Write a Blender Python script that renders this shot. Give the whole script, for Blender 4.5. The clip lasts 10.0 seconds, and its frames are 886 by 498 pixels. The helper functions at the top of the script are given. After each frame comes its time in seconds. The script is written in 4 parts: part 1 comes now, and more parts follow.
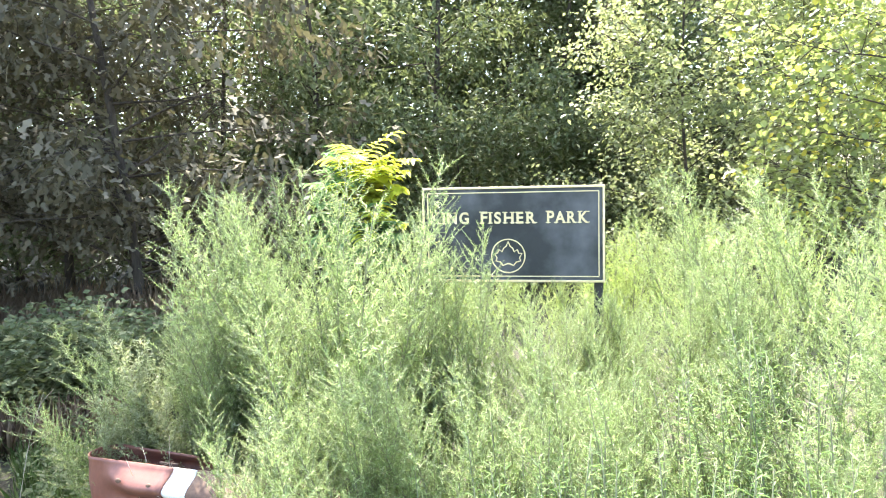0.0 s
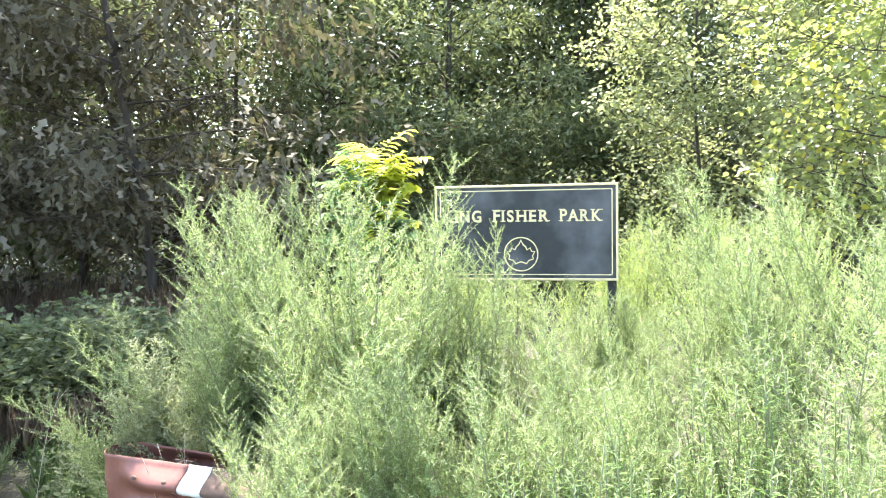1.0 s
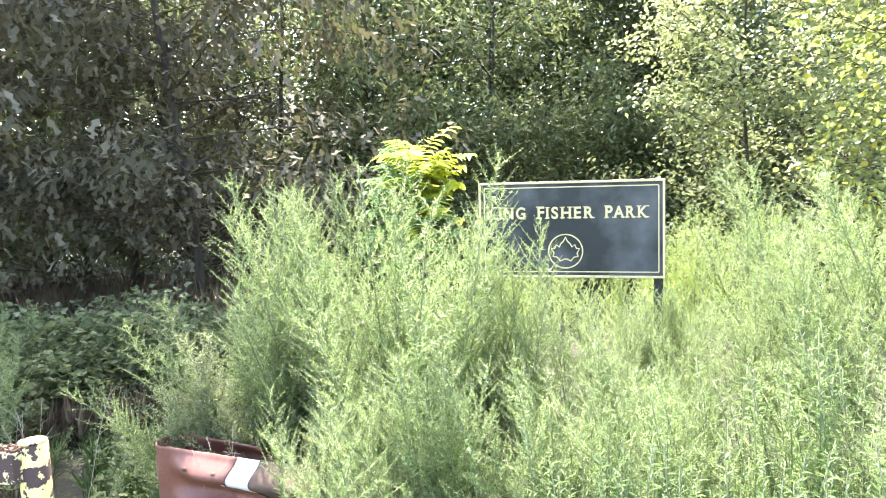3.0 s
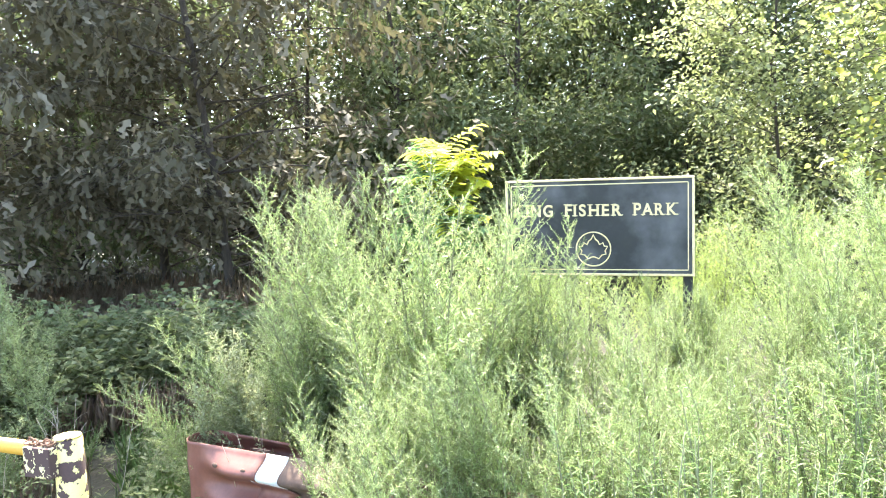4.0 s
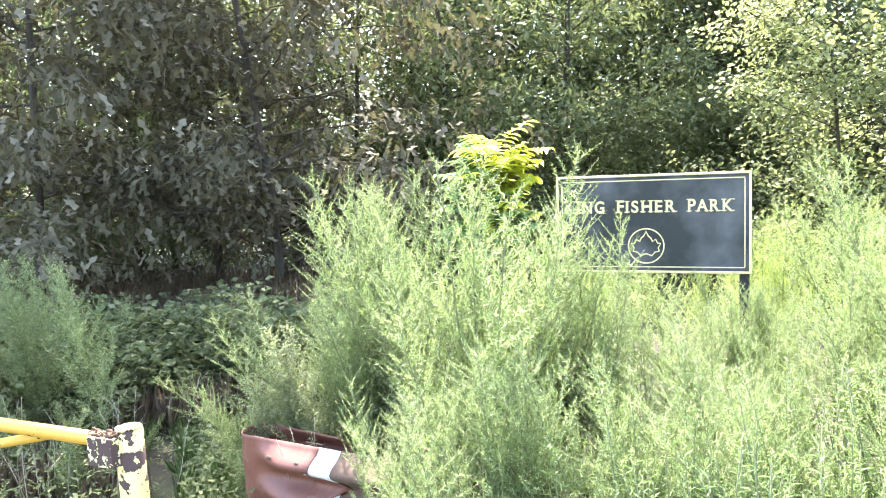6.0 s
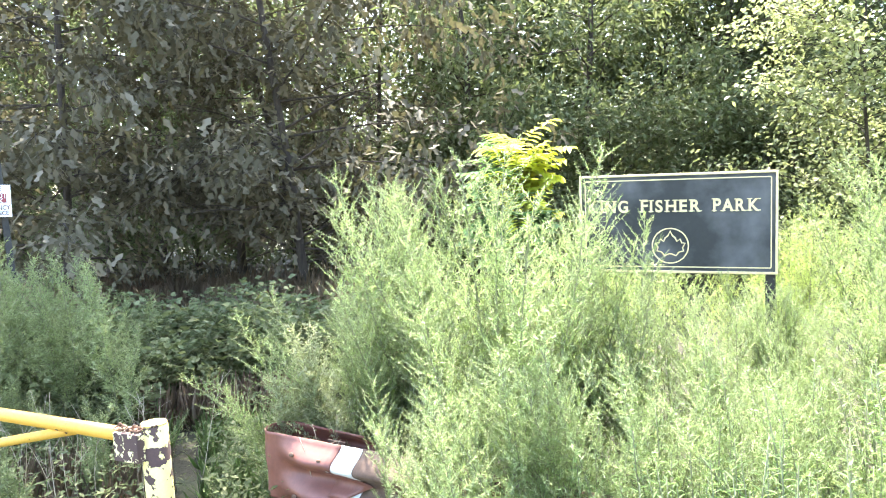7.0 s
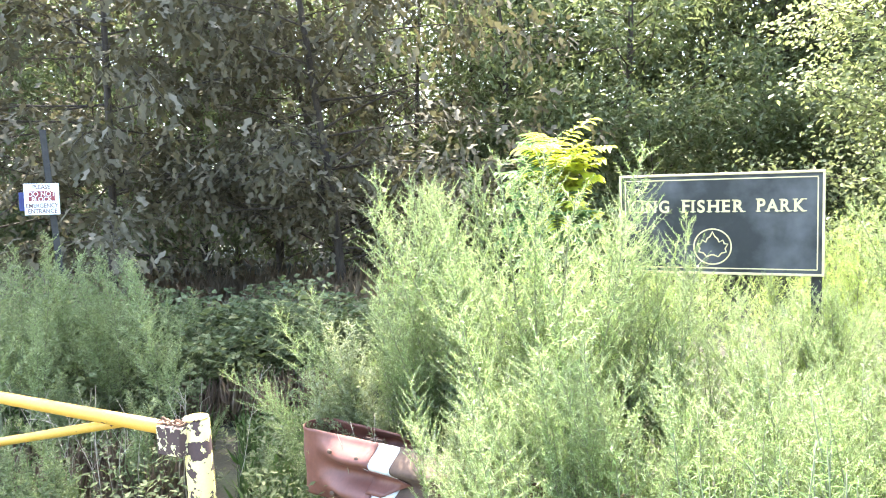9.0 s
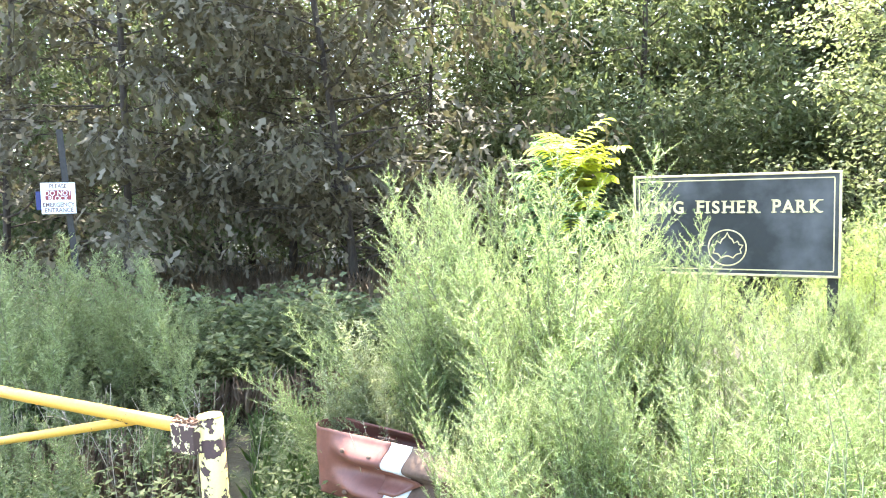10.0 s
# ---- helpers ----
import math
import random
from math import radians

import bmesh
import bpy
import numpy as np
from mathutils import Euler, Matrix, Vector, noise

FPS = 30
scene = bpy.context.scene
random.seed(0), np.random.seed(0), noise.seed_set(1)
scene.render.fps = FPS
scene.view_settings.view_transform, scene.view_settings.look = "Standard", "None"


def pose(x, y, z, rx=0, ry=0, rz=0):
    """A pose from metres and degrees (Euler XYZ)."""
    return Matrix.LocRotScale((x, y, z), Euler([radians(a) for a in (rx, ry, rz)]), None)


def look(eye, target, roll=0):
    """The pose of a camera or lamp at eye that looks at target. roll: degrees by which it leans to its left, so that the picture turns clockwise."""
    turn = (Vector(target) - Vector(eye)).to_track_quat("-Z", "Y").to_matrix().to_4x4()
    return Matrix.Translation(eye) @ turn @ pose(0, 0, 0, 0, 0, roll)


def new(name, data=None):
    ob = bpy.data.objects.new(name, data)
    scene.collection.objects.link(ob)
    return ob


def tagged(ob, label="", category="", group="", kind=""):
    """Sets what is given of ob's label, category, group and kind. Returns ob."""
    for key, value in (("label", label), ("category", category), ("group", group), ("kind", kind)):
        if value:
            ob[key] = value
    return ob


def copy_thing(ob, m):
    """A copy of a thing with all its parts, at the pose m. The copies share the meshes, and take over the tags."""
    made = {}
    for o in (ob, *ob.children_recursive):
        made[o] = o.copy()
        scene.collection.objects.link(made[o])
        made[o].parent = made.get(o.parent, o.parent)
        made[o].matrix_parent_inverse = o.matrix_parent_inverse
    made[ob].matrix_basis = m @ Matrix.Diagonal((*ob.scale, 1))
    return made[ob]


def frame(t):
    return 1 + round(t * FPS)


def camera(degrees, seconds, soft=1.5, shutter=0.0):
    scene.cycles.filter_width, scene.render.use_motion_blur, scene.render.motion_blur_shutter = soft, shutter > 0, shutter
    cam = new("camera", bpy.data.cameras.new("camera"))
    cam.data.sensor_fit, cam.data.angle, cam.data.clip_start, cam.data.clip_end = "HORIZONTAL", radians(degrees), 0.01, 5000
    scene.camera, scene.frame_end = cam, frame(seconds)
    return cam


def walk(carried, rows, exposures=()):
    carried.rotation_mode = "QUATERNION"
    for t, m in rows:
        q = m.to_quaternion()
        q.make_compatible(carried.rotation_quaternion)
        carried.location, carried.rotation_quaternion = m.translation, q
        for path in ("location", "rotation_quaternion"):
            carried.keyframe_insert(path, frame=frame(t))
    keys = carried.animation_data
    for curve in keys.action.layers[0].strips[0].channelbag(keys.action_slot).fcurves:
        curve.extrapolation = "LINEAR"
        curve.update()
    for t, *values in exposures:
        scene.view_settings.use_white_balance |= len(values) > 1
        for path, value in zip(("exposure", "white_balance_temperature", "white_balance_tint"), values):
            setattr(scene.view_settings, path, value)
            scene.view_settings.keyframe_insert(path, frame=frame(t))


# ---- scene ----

# ---------------------------------------------------------------- camera
cam = camera(61.32, 10.0, soft=1.0)
ROWS = [
    (0.0, 0.0, 0.0, 1.72, 0.0, -3.976, 2.2455),
    (0.5, -0.0032, -0.0003, 1.7198, 0.2952, -4.019, 2.3545),
    (1.0, -0.0068, -0.0003, 1.7198, 0.8745, -4.0625, 2.3796),
    (1.5, -0.0094, -0.0006, 1.7196, 1.6309, -4.0861, 2.4005),
    (2.0, -0.012, -0.0002, 1.7193, 2.3992, -4.1142, 2.4107),
    (2.5, -0.0145, 0.0004, 1.719, 3.1816, -4.1324, 2.4407),
    (4.0, -0.0262, 0.0008, 1.7193, 6.0194, -4.2137, 2.7543),
    (4.5, -0.0292, 0.0007, 1.7204, 6.9549, -4.2579, 2.8441),
    (5.0, -0.0333, 0.0006, 1.7209, 7.886, -4.2713, 2.9163),
    (5.5, -0.0362, 0.0005, 1.7214, 8.8003, -4.2877, 2.9659),
    (7.0, -0.0431, 0.0012, 1.7216, 11.3391, -4.2962, 2.8709),
    (7.5, -0.0469, 0.0019, 1.721, 12.1078, -4.2654, 2.803),
    (8.0, -0.05, 0.0022, 1.7204, 12.8252, -4.2387, 2.7677),
    (8.5, -0.0516, 0.0017, 1.7199, 13.498, -4.2113, 2.7434),
    (9.0, -0.0535, 0.0008, 1.7195, 14.1345, -4.1801, 2.6978),
    (9.5, -0.0544, 0.0006, 1.7192, 14.7203, -4.1477, 2.6378),
    (10.0, -0.0547, 0.0007, 1.7191, 15.1239, -4.1252, 2.5556),
]
EXPO = 3.15
walk(cam, [(t, pose(x, y, z, 90 + pitch, roll, yaw)) for t, x, y, z, yaw, pitch, roll in ROWS], exposures=[(0.0, EXPO), (3.0, EXPO + 0.06), (7.0, EXPO + 0.26), (10.0, EXPO + 0.32)])

# ---------------------------------------------------------------- daylight
SUN_AZ, SUN_EL = -18.0, 61.0      # degrees from straight ahead towards +x, degrees up
world = bpy.data.worlds.new("daylight")
scene.world = world
world.use_nodes = True
wn = world.node_tree
sky = wn.nodes.new("ShaderNodeTexSky")
sky.sky_type = "NISHITA"
sky.sun_disc = False
sky.sun_elevation = radians(SUN_EL)
sky.sun_rotation = radians(SUN_AZ)
sky.air_density, sky.dust_density = 1.0, 2.5
bg = wn.nodes["Background"]
bg.inputs["Strength"].default_value = 0.15
wn.links.new(sky.outputs[0], bg.inputs["Color"])
sun_data = bpy.data.lights.new("sun", "SUN")
sun_data.energy, sun_data.angle, sun_data.color = 2.95, radians(0.55), (1.0, 0.95, 0.86)
sun = new("sun", sun_data)
sun_way = Vector((math.sin(radians(SUN_AZ)) * math.cos(radians(SUN_EL)), math.cos(radians(SUN_AZ)) * math.cos(radians(SUN_EL)), math.sin(radians(SUN_EL))))
sun.matrix_world = look(sun_way * 60, (0, 0, 0))


# ---------------------------------------------------------------- materials
def nodes_of(name):
    m = bpy.data.materials.new(name)
    m.use_nodes = True
    t = m.node_tree
    return m, t, t.nodes["Principled BSDF"]


def ramp(t, source, stops):
    r = t.nodes.new("ShaderNodeValToRGB")
    while len(r.color_ramp.elements) < len(stops):
        r.color_ramp.elements.new(0.5)
    for e, (p, c) in zip(r.color_ramp.elements, stops):
        e.position, e.color = p, (*c, 1)
    t.links.new(source, r.inputs[0])
    return r.outputs[0]


def noise_of(t, scale, detail=4.0, rough=0.6, space="Object", stretch=None):
    c = t.nodes.new("ShaderNodeTexCoord")
    n = t.nodes.new("ShaderNodeTexNoise")
    n.inputs["Scale"].default_value, n.inputs["Detail"].default_value, n.inputs["Roughness"].default_value = scale, detail, rough
    if stretch:
        k = t.nodes.new("ShaderNodeMapping")
        k.inputs["Scale"].default_value = stretch
        t.links.new(c.outputs[space], k.inputs[0])
        t.links.new(k.outputs[0], n.inputs[0])
    else:
        t.links.new(c.outputs[space], n.inputs[0])
    return n.outputs[0]


def mix(t, fac, a, b, blend="MIX"):
    m = t.nodes.new("ShaderNodeMix")
    m.data_type, m.blend_type = "RGBA", blend
    for sock, v in ((m.inputs[0], fac), (m.inputs[6], a), (m.inputs[7], b)):
        if isinstance(v, bpy.types.NodeSocket):
            t.links.new(v, sock)
        else:
            sock.default_value = v if isinstance(v, (int, float)) else (*v, 1)
    return m.outputs[2]


def bump(t, bsdf, height, strength=0.3, distance=0.01):
    b = t.nodes.new("ShaderNodeBump")
    b.inputs["Strength"].default_value, b.inputs["Distance"].default_value = strength, distance
    t.links.new(height, b.inputs["Height"])
    t.links.new(b.outputs[0], bsdf.inputs["Normal"])


def leaf_material(name, stops, through_colour, thin=0.45, rough=0.45, spread=0.35, gloss=0.5):
    """Leaf: colour varies from leaf to leaf and from plant to plant, light shines through it."""
    m, t, b = nodes_of(name)
    g = t.nodes.new("ShaderNodeNewGeometry")
    o = t.nodes.new("ShaderNodeObjectInfo")
    col = ramp(t, g.outputs["Random Per Island"], stops)
    hs = t.nodes.new("ShaderNodeHueSaturation")
    mr = t.nodes.new("ShaderNodeMapRange")
    mr.inputs[3].default_value, mr.inputs[4].default_value = 1 - spread, 1 + spread
    t.links.new(o.outputs["Random"], mr.inputs[0])
    t.links.new(mr.outputs[0], hs.inputs["Value"])
    t.links.new(col, hs.inputs["Color"])
    patch = noise_of(t, 2.2, 2.0, 0.5)
    final = mix(t, 0.35, hs.outputs[0], mix(t, patch, (0.3, 0.3, 0.3), (1.6, 1.6, 1.6)), "MULTIPLY")
    t.links.new(final, b.inputs["Base Color"])
    b.inputs["Roughness"].default_value = rough
    b.inputs["Specular IOR Level"].default_value = gloss
    tr = t.nodes.new("ShaderNodeBsdfTranslucent")
    tc = mix(t, 0.5, final, through_colour)
    t.links.new(tc, tr.inputs["Color"])
    ms = t.nodes.new("ShaderNodeMixShader")
    ms.inputs[0].default_value = thin
    t.links.new(b.outputs[0], ms.inputs[1])
    t.links.new(tr.outputs[0], ms.inputs[2])
    t.links.new(ms.outputs[0], t.nodes["Material Output"].inputs["Surface"])
    return m


def rough_material(name, stops, scale, rough=0.8, relief=0.4, depth=0.01, stretch=None, metal=0.0):
    m, t, b = nodes_of(name)
    n = noise_of(t, scale, 6.0, 0.65, stretch=stretch)
    fine = noise_of(t, scale * 9, 3.0, 0.6, stretch=stretch)
    c = ramp(t, n, stops)
    c = mix(t, 0.4, c, mix(t, fine, (0.45, 0.45, 0.45), (1.5, 1.5, 1.5)), "MULTIPLY")
    t.links.new(c, b.inputs["Base Color"])
    b.inputs["Roughness"].default_value, b.inputs["Metallic"].default_value = rough, metal
    bump(t, b, mix(t, 0.5, n, fine), relief, depth)
    return m


def chipped_material(name, paint, paint_dark, under, under_dark, scale, edge, rough=0.45):
    """Old paint with flakes gone and rust beneath."""
    m, t, b = nodes_of(name)
    n = noise_of(t, scale, 7.0, 0.62)
    big = noise_of(t, scale * 0.28, 2.0, 0.5)
    fine = noise_of(t, scale * 6, 3.0)
    both = t.nodes.new("ShaderNodeMath")
    both.operation = "MULTIPLY_ADD"
    t.links.new(big, both.inputs[0])
    both.inputs[1].default_value = 0.6
    t.links.new(n, both.inputs[2])
    mask = ramp(t, both.outputs[0], ((edge, (0, 0, 0)), (edge + 0.012, (1, 1, 1))))
    p = mix(t, fine, paint, paint_dark)
    u = mix(t, fine, under, under_dark)
    t.links.new(mix(t, mask, p, u), b.inputs["Base Color"])
    r = t.nodes.new("ShaderNodeMapRange")
    r.inputs[3].default_value, r.inputs[4].default_value = rough, 0.9
    t.links.new(mask, r.inputs[0])
    t.links.new(r.outputs[0], b.inputs["Roughness"])
    inv = t.nodes.new("ShaderNodeInvert")
    t.links.new(mask, inv.inputs[1])
    bump(t, b, mix(t, 0.2, inv.outputs[0], fine), 0.5, 0.0015)
    return m


MUGWORT = leaf_material("mugwort_leaf", ((0.0, (0.26, 0.19, 0.11)), (0.05, (0.26, 0.20, 0.11)), (0.065, (0.085, 0.115, 0.042)), (0.35, (0.150, 0.200, 0.075)), (0.70, (0.31, 0.38, 0.160)), (1.0, (0.56, 0.60, 0.37))), (0.405, 0.565, 0.16), 0.52, 0.5, 0.25)
WEED_PALE = leaf_material("pale_weed_leaf", ((0.0, (0.27, 0.20, 0.12)), (0.06, (0.20, 0.23, 0.12)), (0.5, (0.27, 0.30, 0.165)), (1.0, (0.42, 0.44, 0.31))), (0.52, 0.58, 0.24), 0.52, 0.5, 0.25)
# brighter, yellower weed leaf: sunlight behind the sign is put into the colour
MEADOW = leaf_material("sun_toned_weed_leaf", ((0.0, (0.20, 0.26, 0.065)), (0.6, (0.28, 0.36, 0.095)), (1.0, (0.38, 0.44, 0.16))), (0.50, 0.64, 0.14), 0.5, 0.5, 0.2)
# duller copy of the weed leaf, with the oaks' shade put into its colour
SHADE_TONED_WEED = leaf_material("shade_toned_weed_leaf", ((0.0, (0.155, 0.185, 0.080)), (0.5, (0.225, 0.265, 0.119)), (1.0, (0.35, 0.37, 0.20))), (0.345, 0.455, 0.145), 0.42, 0.55, 0.3, 0.35)
GOLDENROD = leaf_material("goldenrod_leaf", ((0.0, (0.095, 0.155, 0.045)), (0.6, (0.145, 0.225, 0.070)), (1.0, (0.22, 0.295, 0.12))), (0.28, 0.44, 0.11), 0.42, 0.5, 0.35, 0.3)
BRAMBLE = leaf_material("bramble_leaf", ((0.0, (0.097, 0.116, 0.053)), (0.6, (0.148, 0.170, 0.078)), (1.0, (0.23, 0.24, 0.132))), (0.235, 0.295, 0.10), 0.36, 0.7, 0.3, 0.15)
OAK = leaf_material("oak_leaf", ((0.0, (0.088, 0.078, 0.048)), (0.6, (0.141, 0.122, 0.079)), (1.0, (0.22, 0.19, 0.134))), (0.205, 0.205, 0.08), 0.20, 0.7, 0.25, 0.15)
WOODS = leaf_material("woodland_leaf", ((0.0, (0.080, 0.104, 0.045)), (0.6, (0.135, 0.162, 0.075)), (1.0, (0.235, 0.25, 0.15))), (0.27, 0.32, 0.11), 0.40, 0.62, 0.3, 0.3)
BIRCH = leaf_material("pear_leaf", ((0.0, (0.185, 0.215, 0.095)), (0.6, (0.275, 0.305, 0.14)), (1.0, (0.41, 0.425, 0.27))), (0.50, 0.56, 0.21), 0.50, 0.5, 0.3, 0.4)
POPLAR = leaf_material("poplar_leaf", ((0.0, (0.16, 0.21, 0.07)), (0.55, (0.25, 0.31, 0.11)), (0.86, (0.38, 0.42, 0.20)), (0.90, (0.60, 0.54, 0.07)), (1.0, (0.66, 0.54, 0.07))), (0.52, 0.62, 0.16), 0.52, 0.45)
SUMAC_GREEN = leaf_material("ailanthus_leaf_green", ((0.0, (0.09, 0.18, 0.065)), (1.0, (0.18, 0.29, 0.12))), (0.25, 0.42, 0.12), 0.45, 0.6, 0.2, 0.3)
SUMAC_GOLD = leaf_material("ailanthus_leaf_yellowed", ((0.0, (0.40, 0.46, 0.05)), (0.7, (0.58, 0.60, 0.08)), (1.0, (0.70, 0.68, 0.12))), (0.80, 0.84, 0.12), 0.55, 0.45, 0.15)
STEM = rough_material("green_brown_stem", ((0.3, (0.13, 0.13, 0.065)), (0.7, (0.21, 0.23, 0.12))), 14, 0.7, 0.2, 0.002)
STRAW = leaf_material("dry_grass_blade", ((0.0, (0.34, 0.25, 0.17)), (0.6, (0.46, 0.36, 0.25)), (1.0, (0.56, 0.47, 0.35))), (0.30, 0.20, 0.10), 0.3, 0.8)
BROWN_STEM = leaf_material("brown_dead_stem", ((0.0, (0.10, 0.07, 0.045)), (0.6, (0.17, 0.12, 0.08)), (1.0, (0.27, 0.21, 0.15))), (0.16, 0.10, 0.05), 0.2, 0.85)
STALK = rough_material("dead_stalk", ((0.3, (0.30, 0.25, 0.18)), (0.7, (0.48, 0.42, 0.33))), 20, 0.85, 0.2, 0.002)
BARK = rough_material("bark", ((0.3, (0.035, 0.027, 0.020)), (0.55, (0.075, 0.058, 0.043)), (0.8, (0.13, 0.105, 0.08))), 5, 0.9, 0.9, 0.03, stretch=(3, 3, 0.5))
SOIL = rough_material("soil", ((0.3, (0.028, 0.025, 0.014)), (0.5, (0.050, 0.045, 0.025)), (0.7, (0.042, 0.060, 0.022))), 1.6, 0.95, 0.8, 0.05)
RUST_PAINT = rough_material("red_brown_rail_paint", ((0.25, (0.125, 0.044, 0.030)), (0.5, (0.175, 0.066, 0.046)), (0.8, (0.235, 0.105, 0.076))), 7, 0.52, 0.15, 0.002)
RUST = rough_material("weathered_rust", ((0.3, (0.075, 0.04, 0.026)), (0.6, (0.135, 0.085, 0.056)), (0.8, (0.24, 0.19, 0.145))), 18, 0.85, 0.4, 0.003)
WHITE_PAINT = rough_material("white_rail_paint", ((0.2, (0.62, 0.60, 0.56)), (0.5, (0.78, 0.77, 0.75))), 12, 0.4, 0.1, 0.001)
YELLOW = chipped_material("yellow_gate_paint", (0.66, 0.34, 0.03), (0.72, 0.44, 0.09), (0.16, 0.075, 0.04), (0.09, 0.05, 0.035), 11, 0.985)
YELLOW_FLAKED = chipped_material("flaked_yellow_paint", (0.82, 0.70, 0.29), (0.80, 0.63, 0.20), (0.10, 0.055, 0.045), (0.055, 0.035, 0.03), 17, 0.825)
BOX_FLAKED = chipped_material("box_flaked_paint", (0.82, 0.74, 0.42), (0.78, 0.64, 0.28), (0.11, 0.06, 0.05), (0.06, 0.04, 0.035), 34, 0.755)
CHAIN = rough_material("rusty_chain", ((0.3, (0.10, 0.045, 0.025)), (0.7, (0.22, 0.12, 0.07))), 40, 0.8, 0.4, 0.002)
GOLD = rough_material("aged_gold_paint", ((0.3, (0.62, 0.47, 0.22)), (0.7, (0.80, 0.66, 0.38))), 30, 0.5, 0.1, 0.001)
SIGN_WHITE = rough_material("sign_white", ((0.3, (0.74, 0.74, 0.73)), (0.7, (0.82, 0.82, 0.81))), 6, 0.5, 0.03, 0.001)
SIGN_RED = rough_material("sign_red", ((0.3, (0.22, 0.025, 0.035)), (0.7, (0.29, 0.045, 0.055))), 20, 0.5, 0.03, 0.001)
SIGN_BLUE = rough_material("sign_blue", ((0.3, (0.018, 0.025, 0.12)), (0.7, (0.028, 0.036, 0.15))), 9, 0.5, 0.03, 0.001)
INK = rough_material("sign_ink", ((0.3, (0.10, 0.05, 0.05)), (0.7, (0.16, 0.09, 0.09))), 30, 0.6, 0.02, 0.001)
POST_STEEL = rough_material("dull_steel_post", ((0.3, (0.022, 0.020, 0.017)), (0.7, (0.045, 0.040, 0.034))), 16, 0.7, 0.2, 0.002)


def panel_material():
    """Dark slate-green enamel, dulled and scuffed pale in the middle."""
    m, t, b = nodes_of("sign_panel_enamel")
    n = noise_of(t, 3.2, 5.0, 0.55)
    fine = noise_of(t, 40, 3.0)
    scuff = ramp(t, n, ((0.46, (0, 0, 0)), (0.70, (1, 1, 1))))
    c = mix(t, scuff, mix(t, fine, (0.030, 0.031, 0.029), (0.042, 0.042, 0.039)), (0.115, 0.113, 0.110))
    t.links.new(c, b.inputs["Base Color"])
    r = t.nodes.new("ShaderNodeMapRange")
    r.inputs[3].default_value, r.inputs[4].default_value = 0.40, 0.6
    b.inputs["Specular IOR Level"].default_value = 0.25
    t.links.new(n, r.inputs[0])
    t.links.new(r.outputs[0], b.inputs["Roughness"])
    bump(t, b, fine, 0.06, 0.001)
    return m


PANEL = panel_material()


# ---------------------------------------------------------------- builders
def part(name, data, material, parent=None, label=""):
    """One mesh object, under a thing where a parent is given."""
    if isinstance(data, bmesh.types.BMesh):
        me = bpy.data.meshes.new(name)
        data.to_mesh(me)
        data.free()
    else:
        me = data
    me.materials.clear()
    me.materials.append(material)
    ob = new(name, me)
    ob.parent = parent
    return tagged(ob, label)


def thing(name, label, category, group="", kind=""):
    return tagged(new(name), label, category, group, kind)


def mesh_of(name, verts, faces, smooth=False):
    me = bpy.data.meshes.new(name)
    me.from_pydata([tuple(v) for v in verts], [], [tuple(f) for f in faces])
    if smooth:
        me.polygons.foreach_set("use_smooth", [True] * len(me.polygons))
    me.update()
    return me


class Tubes:
    """Tapered round stems along bent lines, gathered into one mesh."""

    def __init__(self):
        self.v, self.f = [], []

    def add(self, pts, radii, sides=5, cap=True):
        pts = [Vector(p) for p in pts]
        start = len(self.v)
        axis = None
        for i, p in enumerate(pts):
            d = (pts[min(i + 1, len(pts) - 1)] - pts[max(i - 1, 0)]).normalized()
            if axis is None:
                axis = d.orthogonal().normalized()
            axis = (axis - d * axis.dot(d)).normalized()
            side = d.cross(axis)
            for k in range(sides):
                a = 2 * math.pi * k / sides
                self.v.append(p + (axis * math.cos(a) + side * math.sin(a)) * radii[i])
        for i in range(len(pts) - 1):
            for k in range(sides):
                a, b = start + i * sides + k, start + i * sides + (k + 1) % sides
                self.f.append((a, b, b + sides, a + sides))
        if cap:
            self.f.append(tuple(start + k for k in reversed(range(sides))))
            self.f.append(tuple(start + (len(pts) - 1) * sides + k for k in range(sides)))

    def mesh(self, name):
        return mesh_of(name, self.v, self.f, True)


# leaf outlines: along, across, out of the plane
SLIVER = (np.array([(0.0, 0.5, 0.03), (1, 0, -0.06), (0.0, -0.5, 0.03)]), [(0, 1, 2)])
BLADE = (np.array([(0, 0, 0), (0.45, 0.5, 0.06), (1, 0, -0.08), (0.45, -0.5, 0.06)]), [(0, 1, 2), (0, 2, 3)])
LANCE = (np.array([(0, 0, 0), (0.3, 0.5, 0.05), (0.65, 0.36, 0.0), (1, 0, -0.16), (0.65, -0.36, 0.0), (0.3, -0.5, 0.05), (0.35, 0, 0.0)]),
         [(0, 6, 1), (6, 2, 1), (6, 3, 2), (6, 4, 3), (6, 5, 4), (0, 5, 6)])
OVATE = (np.array([(0, 0, 0), (0.22, 0.42, 0.07), (0.55, 0.46, 0.04), (1, 0, -0.1), (0.55, -0.46, 0.04), (0.22, -0.42, 0.07)]), [(0, 3, 2, 1), (0, 5, 4, 3)])


